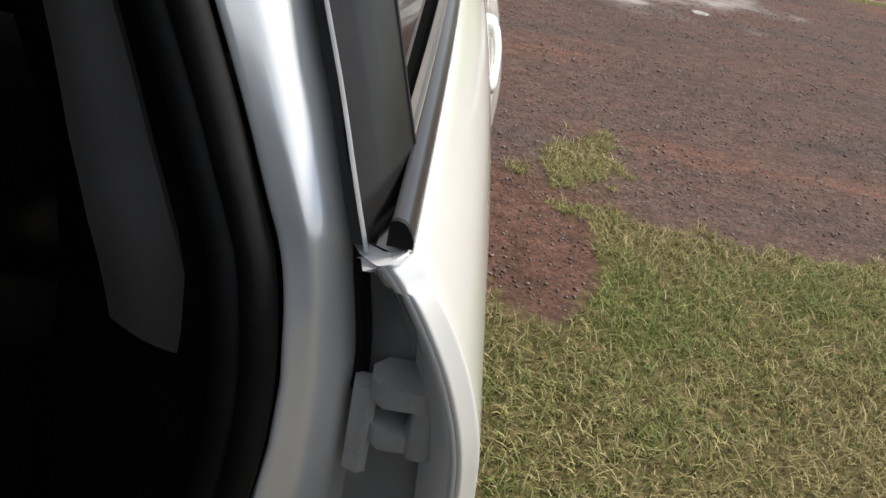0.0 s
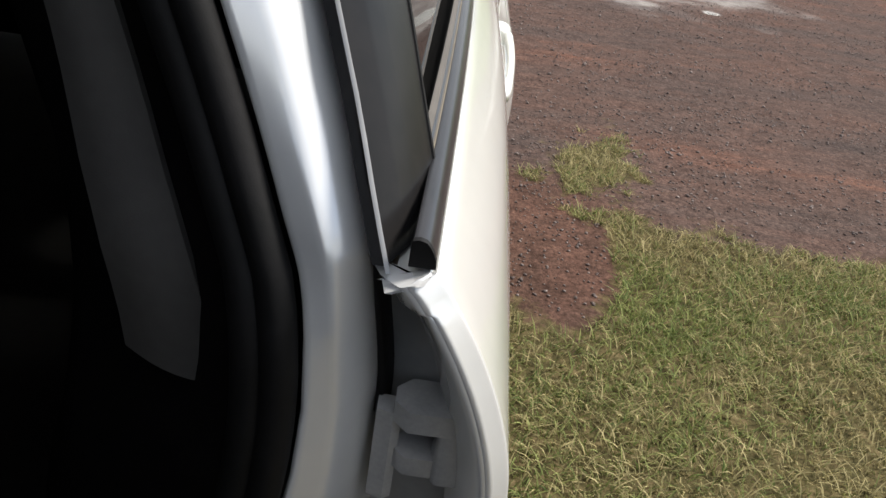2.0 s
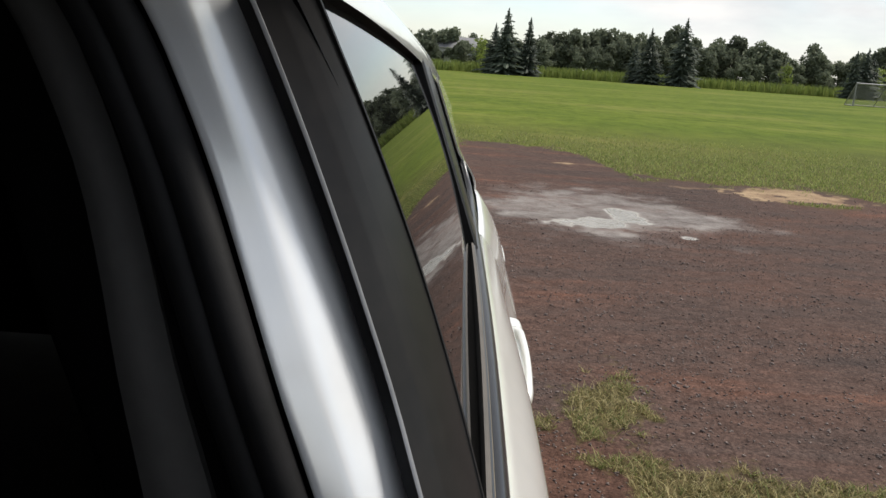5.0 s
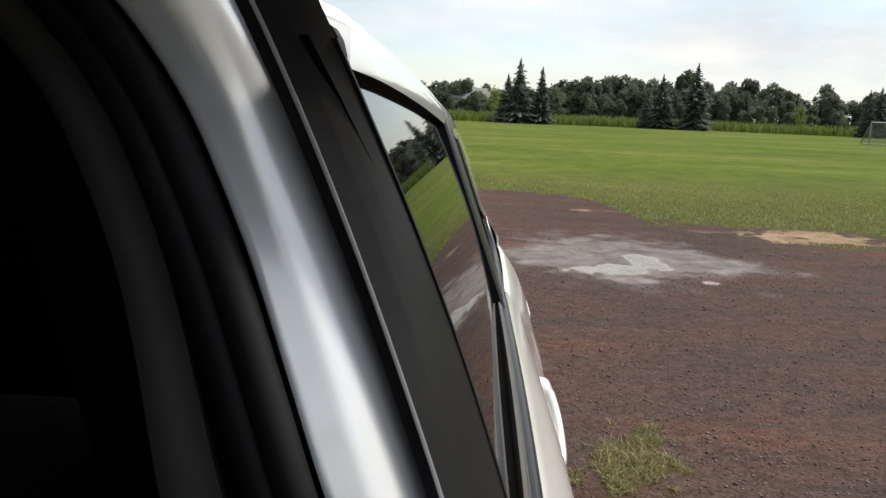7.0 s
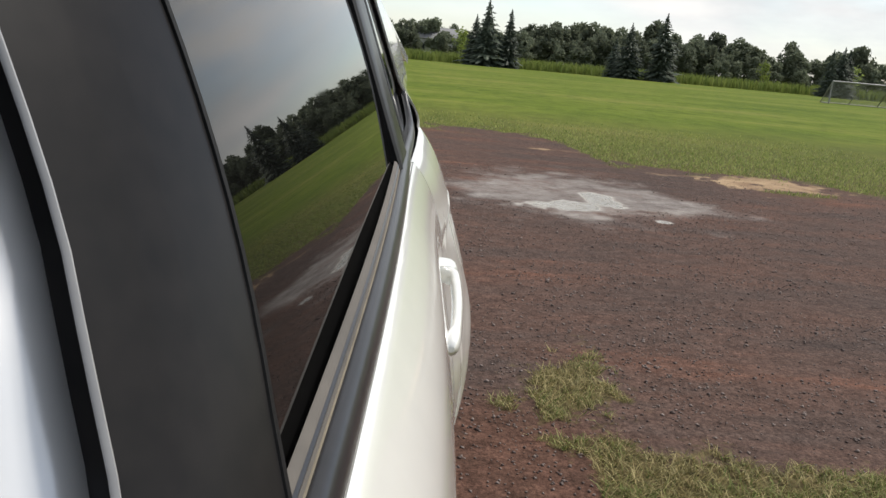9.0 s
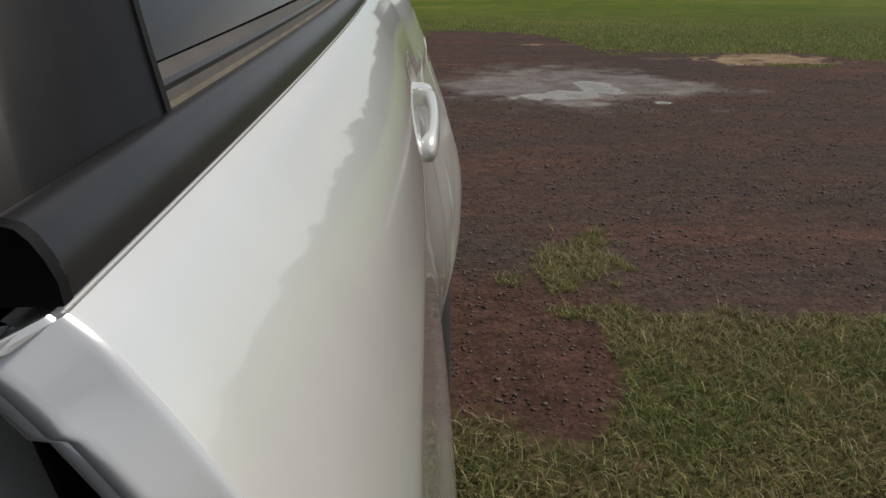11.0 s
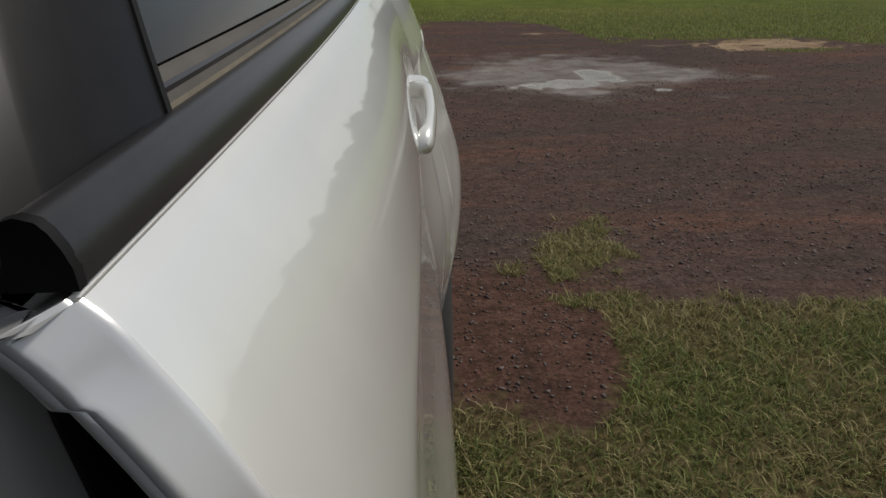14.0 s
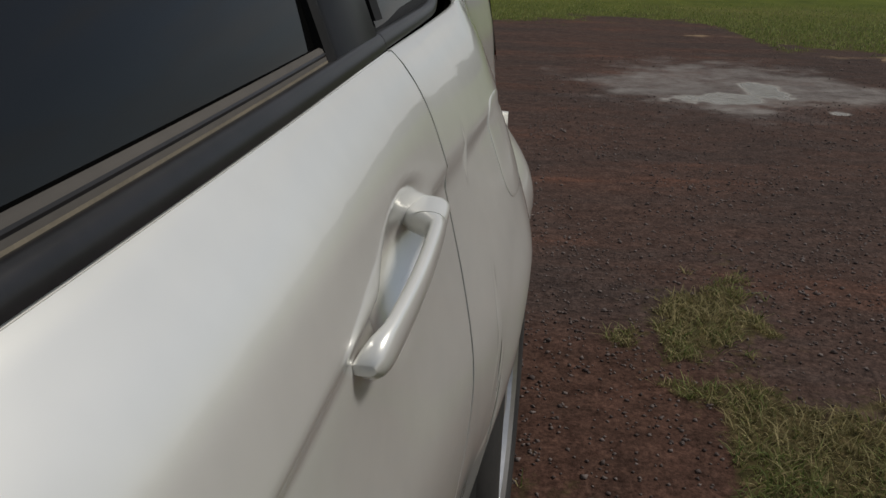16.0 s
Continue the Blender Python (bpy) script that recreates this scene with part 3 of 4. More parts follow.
def broadleaf(h, seed, mat, label, wide=0.42, clumps=2600, name="tree", group="woodland trees", leaf=0.36, low=0.05):
    """A leafy tree: trunk, limbs and a crown of leaf clumps with gaps and an uneven outline."""
    rnd = random.Random(seed)
    e = tree_base(name, label, "tree", group)
    loft("trunk", tube([(0, 0, 0), (0.02 * h, 0, h * 0.3), (0, 0.02 * h, h * 0.8)], [h * 0.025, h * 0.018, h * 0.004]), BARK, e)
    lobes = []
    for _ in range(13):
        a, f = rnd.uniform(0, 6.283), rnd.uniform(low + 0.04, 0.9)
        d = h * wide * math.sin(math.pi * min(0.97, max(0.12, f * 0.9))) * rnd.uniform(0.3, 0.8)
        lobes.append((math.cos(a) * d, math.sin(a) * d, h * f, h * rnd.uniform(0.09, 0.17)))
    lobes.append((0, 0, h * 0.86, h * 0.13))
    for lx, ly, lz, _ in lobes[:4]:
        loft("limb", tube([(0, 0, lz * 0.55), (lx * 0.6, ly * 0.6, lz * 0.85), (lx, ly, lz)], [h * 0.011, h * 0.007, h * 0.002], 5), BARK, e)
    vs, fs = [], []
    for _ in range(clumps):
        lx, ly, lz, lr = rnd.choice(lobes)
        d = Vector((rnd.gauss(0, 1), rnd.gauss(0, 1), rnd.gauss(0, 0.85))).normalized() * lr * rnd.uniform(0.55, 1.12)
        c = Vector((lx, ly, lz)) + d
        u = Vector((rnd.gauss(0, 1), rnd.gauss(0, 1), rnd.gauss(0, 1))).normalized()
        v = u.cross(Vector((rnd.gauss(0, 1), rnd.gauss(0, 1), rnd.gauss(0, 1)))).normalized()
        s = leaf * rnd.uniform(0.5, 1.1) * h / 8
        b = len(vs)
        vs += [c - u * s, c + v * s * 0.6, c + u * s, c - v * s * 0.6]
        fs.append((b, b + 1, b + 2, b + 3))
    part("crown", mesh_of("crown", vs, fs, mat, False), e)
    return e


def place(e, x, y, turn=0.0, scale=1.0, z=0.0):
    e.matrix_basis = pose(x, y, z, 0, 0, turn) @ Matrix.Scale(scale, 4)
    return e


def put_copy(src, x, y, turn, scale, z=0.0):
    c = copy_thing(src, pose(x, y, z, 0, 0, turn))
    c.scale = (scale, scale, scale)
    return c


sp1 = place(spruce(8.7, 1, 0.34), 11.55, 108)
sp2 = place(spruce(7.7, 2, 0.26), 14.6, 108)
sp3 = place(spruce(9.1, 3, 0.33), 35.7, 108)
for sx, sy, turn, k, src in ((10.2, 110, 80, 0.78, sp1), (12.3, 111, 200, 0.85, sp2), (31.2, 108.5, 40, 0.86, sp1), (30.0, 111, 140, 0.6, sp3), (58.2, 105.5, 20, 0.82, sp2), (60.0, 106, 130, 0.78, sp1), (61.4, 107, 250, 0.72, sp3), (80, 94, 30, 1.0, sp1), (83, 95, 100, 0.85, sp2), (107, 81, 60, 1.1, sp3)):
    put_copy(src, sx, sy, turn, k)
WOOD = "dense green woodland tree beyond the field"
kinds = [place(broadleaf(7.0, 11, LEAF_HAZED, WOOD), 4.9, 146), place(broadleaf(7.6, 12, LEAF_HAZED, WOOD, 0.36), 29.3, 147), place(broadleaf(7.2, 13, LEAF_HAZED, WOOD, 0.5), 46.0, 146), place(broadleaf(8.6, 14, LEAF_HAZED, WOOD, 0.3), 51.5, 150)]
rnd = random.Random(77)
wx = -14.0
while wx < 150:
    for row in range(3):
        hx = wx + rnd.uniform(-1.6, 1.6)
        hy = 137 + row * 7 + rnd.uniform(-2, 2) - 0.14 * max(0, hx - 40)
        f = (0.5, 0.82, 1.0)[row] * rnd.uniform(0.8, 1.14) * (1.1 if 24 < hx < 62 else 0.95)
        put_copy(rnd.choice(kinds), hx, hy, rnd.uniform(0, 360), f)
    wx += 2.5
YOUNG = "young tree with light yellow-green leaves at the field's edge"
yt = place(broadleaf(5.2, 31, LEAF_LIGHT, YOUNG, 0.24, 420, "young_tree", "young trees", 0.4, 0.3), 9.6, 127)
for sx, sy, k in ((57.7, 124, 0.82), (67.5, 122, 0.72), (70.6, 121, 0.9), (10.6, 130, 0.75)):
    put_copy(yt, sx, sy, sx * 37, k)


def house(x, y):
    e = tagged(new("house"), "small pale house with a grey roof among far trees", "house")
    e.matrix_basis = pose(x, y, 0, 0, 0, 12)
    loft("wall", [[(-4, -3, z), (4, -3, z), (4, 3, z), (-4, 3, z)] for z in (0, 3.6)], SIDING, e)
    loft("roof", [[(-4.5, -3.5, 3.6), (-4.5, 3.5, 3.6), (-4.5, 0.2, 5.7), (-4.5, -0.2, 5.7)], [(4.5, -3.5, 3.6), (4.5, 3.5, 3.6), (4.5, 0.2, 5.7), (4.5, -0.2, 5.7)]], SHINGLE, e)
    for wx in (-2.4, 0.2, 2.6):
        loft("window", [[(wx - 0.5, -3.06, z), (wx + 0.5, -3.06, z), (wx + 0.5, -2.95, z), (wx - 0.5, -2.95, z)] for z in (1.3, 2.6)], DARK_PANE, e)


house(5.6, 148)


def bar(name, a, b, r, mat, parent):
    a, b = Vector(a), Vector(b)
    d = (b - a).normalized()
    u = d.orthogonal().normalized()
    v = d.cross(u)
    ring = lambda c: [tuple(c + u * r * math.cos(k * math.pi / 4) + v * r * math.sin(k * math.pi / 4)) for k in range(8)]
    return loft(name, [ring(a), ring(b)], mat, parent)


def goal(x, y, turn):
    e = tagged(new("soccer_goal"), "metal soccer goal with pale netting on the grass", "goal")
    e.matrix_basis = pose(x, y, 0, 0, 0, turn)
    w, h, d = 7.0, 1.75, 1.6
    for px in (0, w):
        bar("post", (px, 0, 0), (px, 0, h), 0.06, GALV, e)
        bar("side_bar", (px, 0, h), (px, d, 0.05), 0.035, GALV, e)
        bar("ground_bar", (px, 0, 0.05), (px, d, 0.05), 0.035, GALV, e)
    for px in (2.3, 4.6):
        bar("back_bar", (px, 0, h), (px, d, 0.05), 0.035, GALV, e)
    bar("crossbar", (0, 0, h), (w, 0, h), 0.06, GALV, e)
    bar("rear_bar", (0, d, 0.05), (w, d, 0.05), 0.035, GALV, e)
    vs, fs = [], []

    def strand(a, b):
        k = len(vs)
        o = Vector((0, 0, 0.011)) if abs(a[2] - b[2]) < 0.01 else Vector((0.011, 0, 0))
        vs.extend([Vector(a) - o, Vector(a) + o, Vector(b) + o, Vector(b) - o])
        fs.append((k, k + 1, k + 2, k + 3))
    for i in range(59):
        strand((i * 0.12, 0, h), (i * 0.12, d, 0.05))
    for i in range(18):
        f = i / 17
        strand((0, d * f, h + (0.05 - h) * f), (w, d * f, h + (0.05 - h) * f))
    part("net", mesh_of("net", vs, fs, NETTING, False), e)


goal(34.3, 61.6, -6)


# ---- the car: x outwards from the belt, y to the rear, z up ----
car = tagged(new("car"), "pearl white compact crossover with black window trim, parked", "car")
car.matrix_basis = pose(0.094, 0.4955, 0, 0, 0, -1.9)


def belt(y):
    return 0.957 + 0.022 * y + 0.0095 * y * y


def bow(y):
    """How far the belt line swells outwards along the door."""
    return 0.0142 * min(max(y, 0.0), 1.1) + 0.006 * math.sin(math.pi * min(1.0, max(0.0, y / 0.95)))


P_CURVE = table([(0.0, 0.002), (-0.004, 0.0062), (-0.014, 0.0133), (-0.038, 0.028), (-0.066, 0.042), (-0.10, 0.0545), (-0.127, 0.061), (-0.16, 0.065), (-0.24, 0.071), (-0.36, 0.081), (-0.44, 0.078), (-0.53, 0.066), (-0.62, 0.052), (-0.75, 0.036)])
CREASE = table([(0.0, 0.0), (0.02, 0.0), (0.2, 0.6), (0.5, 1.0), (1.1, 1.0), (1.5, 0.3), (2.4, 0.0)])
WIDEN = table([(0.0, 0.1), (-0.1, 0.35), (-0.24, 0.78), (-0.3, 0.85), (-0.4, 0.9), (-0.54, 0.72), (-0.8, 0.3)])


def side(y, z):
    """The outer skin below the belt."""
    h = min(0.0, z - belt(y))
    low = smoothstep(-0.3, -0.55, h)
    x = P_CURVE(h) + 0.072 * smoothstep(0.7, 1.28, y) * WIDEN(h) * (1 - smoothstep(1.3, 1.8, y) * (1 - low))
    x += 0.012 * math.sin(math.pi * min(1.0, max(0.0, y / 0.97))) * smoothstep(0.0, -0.07, h)
    x += bow(y) * smoothstep(-0.12, 0.0, h)
    x -= 0.055 * smoothstep(1.25, 1.7, y) * (1 - low)
    # swage line behind the handle: the skin steps in under it
    x -= 0.009 * CREASE(min(2.4, max(0, y))) * smoothstep(-0.11, -0.135, h) * (1 - smoothstep(-0.16, -0.34, h))
    x -= 0.26 * max(0.0, (y - 1.95) / 0.5) ** 2.2
    return x


def upper(y, z):
    """The glass plane above the belt."""
    dz = z - 0.974
    return -0.0096 - 0.372 * dz + 0.028 * (min(y, 1.0) - 0.1) - 0.2 * max(0.0, (y - 1.75) / 0.6) ** 2


GLASS_Y = table([(0.95, 0.086), (0.974, 0.097), (1.0, 0.110), (1.04, 0.133), (1.08, 0.148), (1.13, 0.154), (1.18, 0.147), (1.235, 0.126), (1.265, 0.108), (1.297, 0.087), (1.33, 0.06)])
FRAME_Y = table([(0.949, 0.003), (0.978, 0.019), (1.017, 0.044), (1.05, 0.058), (1.08, 0.071), (1.13, 0.080), (1.18, 0.083), (1.24, 0.078), (1.30, 0.060), (1.33, 0.044), (1.38, 0.01)])


def glass_front(z):
    return GLASS_Y(z)


def frame_front(z):
    return FRAME_Y(z)


def frame_x(z):
    return -0.0207 - 0.385 * (z - 0.949)


SEAL_Y = table([(0.30, -0.03), (0.77, -0.012), (0.86, -0.002), (0.91, 0.004), (0.95, 0.016), (1.0, 0.031), (1.05, 0.040), (1.1, 0.047), (1.15, 0.058), (1.2, 0.068), (1.25, 0.070), (1.3, 0.052), (1.34, 0.004), (1.38, -0.07), (1.42, -0.16)])
SEAL_X = table([(0.30, -0.12), (0.70, -0.083), (0.765, -0.068), (0.81, -0.061), (0.86, -0.0578), (0.90, -0.0595), (0.935, -0.0655), (0.965, -0.0775), (1.05, -0.111), (1.3, -0.210), (1.34, -0.231), (1.38, -0.26), (1.42, -0.30)])
DOOR_Y0 = 0.003
SHUT_Y = table([(0.3, 0.80), (0.5, 0.86), (0.62, 0.93), (0.75, 0.962), (0.86, 0.964), (0.946, 0.956), (1.0, 0.948), (1.32, 1.02)])
WIN_TOP = table([(0.0, 1.305), (0.2, 1.3035), (0.45, 1.293), (0.65, 1.281), (0.9, 1.262), (1.2, 1.235), (1.6, 1.19)])
WHEEL_Y, WHEEL_Z = 1.40, 0.345

# rear door: skin with a hemmed front edge
rear_door = new("rear_door")
rear_door.parent = car
tagged(rear_door, "closed rear door")
hem = [(0.03, -0.034), (0.006, -0.024), (-0.005, -0.0165), (-0.0084, -0.0138), (-0.0090, -0.0128), (-0.0090, -0.0112), (-0.0084, -0.0100), (-0.0074, -0.0090), (-0.0012, -0.0020), (-0.0004, -0.0010), (0.0004, -0.0004), (0.0015, -0.0001)]


def door_skin(u, v):
    if u < 0:
        dy, dx = hem[int(-u) - 1]
        y = dy
    else:
        y, dx = DOOR_Y0 + u, 0.0
    top = belt(max(y, DOOR_Y0))
    z = 0.33 + (top - 0.33) * v if v <= 1 else top - 0.65 * (v - 1)
    if u >= 0:
        f = u / 0.945
        y = DOOR_Y0 + f * (SHUT_Y(z) - 0.0022 - DOOR_Y0)
        top = belt(y)
        z = 0.33 + (top - 0.33) * v if v <= 1 else top - 0.65 * (v - 1)
    if u < 0 and v > 1:
        y, dx = min(y, 0.004), 0.25 * dx
    x = side(y, z) if v <= 1 else side(y, top) - (v - 1) * 1.4
    zz = z + (0.35 * dx if v > 0.97 else 0.0)
    # finger recess behind the handle
    r = math.hypot((y - 0.785) / 0.1, (z - 0.850 - 0.1 * (y - 0.765)) / 0.048)
    if u >= 0 and r < 1:
        x -= 0.022 * (1 - r * r) ** 1.1
    return (x + dx, y, zz)


dus = [-12, 0.0] + span(0.02, 0.58, 13) + span(0.595, 0.91, 40) + [0.922, 0.934, 0.94, 0.945]
dvs = span(0.0, 0.72, 16) + span(0.735, 0.97, 30) + [0.978, 0.985, 0.991, 0.996, 1.0, 1.002, 1.005, 1.009, 1.012]
sheet("door_skin", door_skin, dus, dvs, PAINT, rear_door, "pearl white door skin", 0.003)
sheet("door_hem", door_skin, [-i for i in range(1, 13)], dvs, JAMB_SHADED, rear_door, "pearl white folded front edge, greyed for shade", 0.003)
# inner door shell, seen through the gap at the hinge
sheet("inner_panel", lambda u, v: (-0.03 + (side(0.0, 0.33 + 0.61 * v) + 0.018) * u, 0.034 + 0.03 * (1 - u), 0.33 + 0.61 * v), span(0, 1, 8), span(0, 1, 18), GREY_INNER, rear_door, "grey inner shell", 0.004, (0, -1, 0))


def strip(name, section, y0, y1, mat, parent, label="", n=26, rise=None):
    """A bar of the given (x, height) section that follows the belt."""
    rings = []
    for y in span(y0, y1, n):
        lift = rise(y) if rise else 0.0
        tilt = bow(y)
        rings.append([(sx + tilt - 0.37 * lift, y, belt(y) + sz + lift) for sx, sz in section])
    return loft(name, rings, mat, parent, label)


MOULD_SEC = [(0.0012, 0.0012), (0.0008, 0.0055), (-0.0008, 0.0095), (-0.0026, 0.0125), (-0.0046, 0.0146), (-0.0082, 0.0156), (-0.0112, 0.0148), (-0.0118, 0.0125), (-0.0118, 0.0012)]
PALE_DUST = plain("pale_dust", (0.11, 0.095, 0.07), (0.17, 0.145, 0.105), 0.9, 40)
strip("belt_moulding", MOULD_SEC, 0.005, 0.945, MOULD, rear_door, "matt black belt moulding")
strip("moulding_cap", [(sx * 1.03, sz * 1.04 - 0.0003) for sx, sz in MOULD_SEC], 0.002, 0.0055, RUBBER, rear_door, "black end cap", 3)
strip("felt_strip", [(-0.0108, 0.0125), (-0.0110, 0.0158), (-0.0128, 0.0205), (-0.0150, 0.0245), (-0.0180, 0.0255), (-0.021, 0.008)], glass_front(0.976) - 0.003, 0.815, FELT, rear_door, "dusty grey glass run lip")
strip("felt_rib", [(-0.0122, 0.0196), (-0.0121, 0.0212), (-0.0136, 0.0222), (-0.0140, 0.0206)], 0.1, 0.815, MOULD, rear_door, "dark rib of the glass run lip")
strip("felt_line", [(-0.0106, 0.0150), (-0.0110, 0.0166), (-0.0126, 0.0166), (-0.0126, 0.0146)], 0.098, 0.815, PALE_DUST, rear_door, "dust line")


def window(u, v):
    z0, z1 = belt(0.1), 1.31
    zz = z0 + (z1 - z0) * v
    ya, yb = glass_front(zz) - 0.012, 0.81
    y = ya + (yb - ya) * u
    zz = belt(y) + (WIN_TOP(y) - belt(y)) * v
    bow = 0.006 * (math.sin(math.pi * v) - 0.4)
    return (upper(y, zz) - 0.004 + bow, y, zz)


sheet("window_glass", window, span(0, 1, 24), span(0, 1, 14), GLASS, rear_door, "dark tinted window glass", 0.004)


def sash(u, v):
    """The black front upright of the window frame."""
    z = 0.953 + (1.322 - 0.953) * v
    ya, yb = frame_front(z), glass_front(z)
    y = ya + (yb - ya) * u
    xa, xb = frame_x(z), upper(yb, z) + 0.003
    x = xa + (xb - xa) * u + 0.003 * math.sin(math.pi * u)
    if u < 0.30:
        x -= 0.002 * (1 - u / 0.30)
    return (x, y, z)


sheet("front_sash", sash, [0.02, 0.06, 0.12, 0.2, 0.28, 0.29, 0.33, 0.5, 0.52, 0.7, 0.9, 0.99, 1.0], span(0, 1, 22), SASH, rear_door, "satin black window frame upright", 0.006)
loft("sash_lip", [[(frame_x(z) + a, frame_front(z) + b, z) for a, b in ((0.0002, -0.0005), (0.0014, 0.0002), (0.0014, 0.001), (-0.0008, 0.001), (-0.0008, -0.0005))] for z in span(0.951, 1.325, 22)], GREY_INNER, rear_door, "thin grey lip")
loft("glass_edge_seal", [[(upper(glass_front(z), z) + a, glass_front(z) + b, z) for a, b in ((0.0036, -0.0025), (0.0042, 0.0), (0.003, 0.0025), (-0.006, 0.0025), (-0.006, -0.0025))] for z in span(0.974, 1.305, 20)], RUBBER, rear_door)


def top_rail(y):
    z = WIN_TOP(y)
    return [(upper(y, z + b) + c, y, z + b) for b, c in ((-0.008, 0.0005), (-0.0065, 0.0025), (0.001, 0.0035), (0.006, 0.0025), (0.008, 0.0), (-0.007, -0.01))]


loft("top_frame", [top_rail(y) for y in span(0.085, 0.98, 26)], RUBBER, rear_door, "black upper window frame")


LEAN = 0.12


def upright(name, ya, yb, mat, parent, proud=0.005, top=0.0, label=""):
    rings = []
    for v in span(0, 1, 14):
        z = belt(ya) + 0.009 + (WIN_TOP(ya) - belt(ya) - 0.013 + top) * v
        sh = LEAN * (z - 1.0)
        rings.append([(upper(ya, z) + proud * 0.4, ya + sh, z), (upper(ya, z) + proud, ya + 0.006 + sh, z), (upper(yb, z) + proud, yb - 0.006 + sh, z), (upper(yb, z) + proud * 0.4, yb + sh, z), (upper(yb, z) - 0.012, yb + sh, z), (upper(ya, z) - 0.012, ya + sh, z)])
    return loft(name, rings, mat, parent, label)


upright("rear_bar", 0.803, 0.82, RUBBER, rear_door, 0.005)
upright("rear_sash", 0.82, 0.942, SASH, rear_door, 0.004, label="satin black rear frame panel")

# handle: bowed grip, lock cover at its rear end
def handle_rings(y0, y1, n):
    rings = []
    for i in range(n):
        y = y0 + (y1 - y0) * i / (n - 1)
        g = (y - 0.632) / 0.253
        zc = 0.836 + 0.028 * g
        tip = math.sqrt(max(0.04, 1 - max(0.0, (0.10 - g) / 0.10) ** 2)) * math.sqrt(max(0.04, 1 - max(0.0, (g - 0.93) / 0.07) ** 2))
        hh = (0.0150 - 0.0045 * g) * tip
        xo = 0.077 + 0.002 * g + 0.006 * math.sin(math.pi * min(1, max(0, g))) + 0.008 * tip
        reach = max(0.2 * smoothstep(0.15, 0.05, g), smoothstep(0.76, 0.86, g))
        xi = xo - 0.014 - (xo - 0.014 - 0.046) * reach
        cx, tk = (xo + xi) / 2, (xo - xi) / 2
        rings.append([(cx + tk * math.copysign(abs(math.cos(a)) ** 0.75, math.cos(a)), y, zc + hh * math.sin(a)) for a in [2 * math.pi * k / 18 for k in range(18)]])
    return rings


loft("door_handle", handle_rings(0.633, 0.838, 34), PAINT, rear_door, "pearl white pull handle")
loft("lock_cover", handle_rings(0.8395, 0.884, 12), PAINT, rear_door, "pearl white lock cover")


# hinge in the gap between pillar and door
def box_ring(x0, x1, y0, y1, z, r=0.004):
    return [(x0 + r, y0, z), (x1 - r, y0, z), (x1, y0 + r, z), (x1, y1 - r, z), (x1 - r, y1, z), (x0 + r, y1, z), (x0, y1 - r, z), (x0, y0 + r, z)]


hinge = new("hinge")
hinge.parent = car
tagged(hinge, "grey painted steel door hinge")
loft("pillar_leaf", [[(-0.008 + a, 0.026 + b, z) for a, b in ((-0.010, 0), (0.0, -0.003), (0.005, 0.0), (0.005, 0.012), (-0.010, 0.013))] for z in (0.776, 0.786, 0.81, 0.828, 0.846)], STEEL, hinge)
loft("upper_arm", [box_ring(-0.008, 0.038, 0.014, 0.044, z, 0.009) for z in (0.841, 0.844, 0.853, 0.856)], STEEL, hinge)
loft("lower_arm", [box_ring(-0.005, 0.03, 0.018, 0.042, z, 0.007) for z in (0.804, 0.807, 0.815, 0.818)], STEEL, hinge)
for zc, r, xx in ((0.857, 0.0065, 0.030), (0.826, 0.0070, 0.024)):
    loft("pin", [[(xx + rr * math.cos(k * 0.5236), 0.026 + rr * math.sin(k * 0.5236), zz) for k in range(12)] for zz, rr in ((zc - 0.024, r * 0.9), (zc - 0.001, r), (zc + 0.002, r * 0.7))], STEEL, hinge)
loft("stop_block", [box_ring(0.019, 0.036, 0.014, 0.032, z, 0.003) for z in (0.803, 0.806, 0.838, 0.841)], STEEL, hinge)
loft("bolt", [[(0.021 + r * math.cos(k * 0.5236), yy, 0.879 + r * math.sin(k * 0.5236)) for k in range(12)] for yy, r in ((0.05, 0.0098), (0.031, 0.0098), (0.0285, 0.007), (0.028, 0.002))], STEEL, hinge)

# B-pillar: shade-greyed front face, rounded outer band, drop into the gap
PILLAR = [(-0.02, 0.010), (-0.005, 0.0045), (0.015, 0.0015), (0.05, 0.0), (0.12, -0.0006), (0.22, -0.0014), (0.31, -0.0021), (0.37, -0.0024), (0.41, -0.0021), (0.445, -0.0012), (0.48, 0.0001), (0.52, 0.0018), (0.56, 0.0036), (0.60, 0.0055), (0.64, 0.0075), (0.68, 0.0097), (0.72, 0.0124), (0.76, 0.0162), (0.80, 0.0215), (0.86, 0.031), (0.93, 0.040), (1.0, 0.046)]


def pillar(u, v, section=PILLAR):
    z = 0.33 + (1.375 - 0.33) * v
    xa, ya = SEAL_X(z), SEAL_Y(z)
    low = smoothstep(0.955, 0.84, z)
    yb = frame_front(min(1.36, max(0.955, z))) + 0.002 + 0.012 * low
    xb = frame_x(max(0.955, z)) + 0.012 * low
    share, back = section[u]
    return (xa + (xb - xa) * share, ya + (yb - ya) * share + back, z)


sheet("b_pillar", pillar, range(len(PILLAR)), span(0, 0.55, 14)[:-1] + span(0.55, 1, 60), JAMB_SHADED, car, "pearl white centre pillar, greyed for shade", 0.003, (0, -1, 0))
# black strip laid in the valley to stand for the gap's shade
GAP = [(0.78, 0.030), (0.815, 0.0235), (0.85, 0.0205), (0.89, 0.0195), (0.93, 0.0205), (0.965, 0.0235), (1.0, 0.030)]
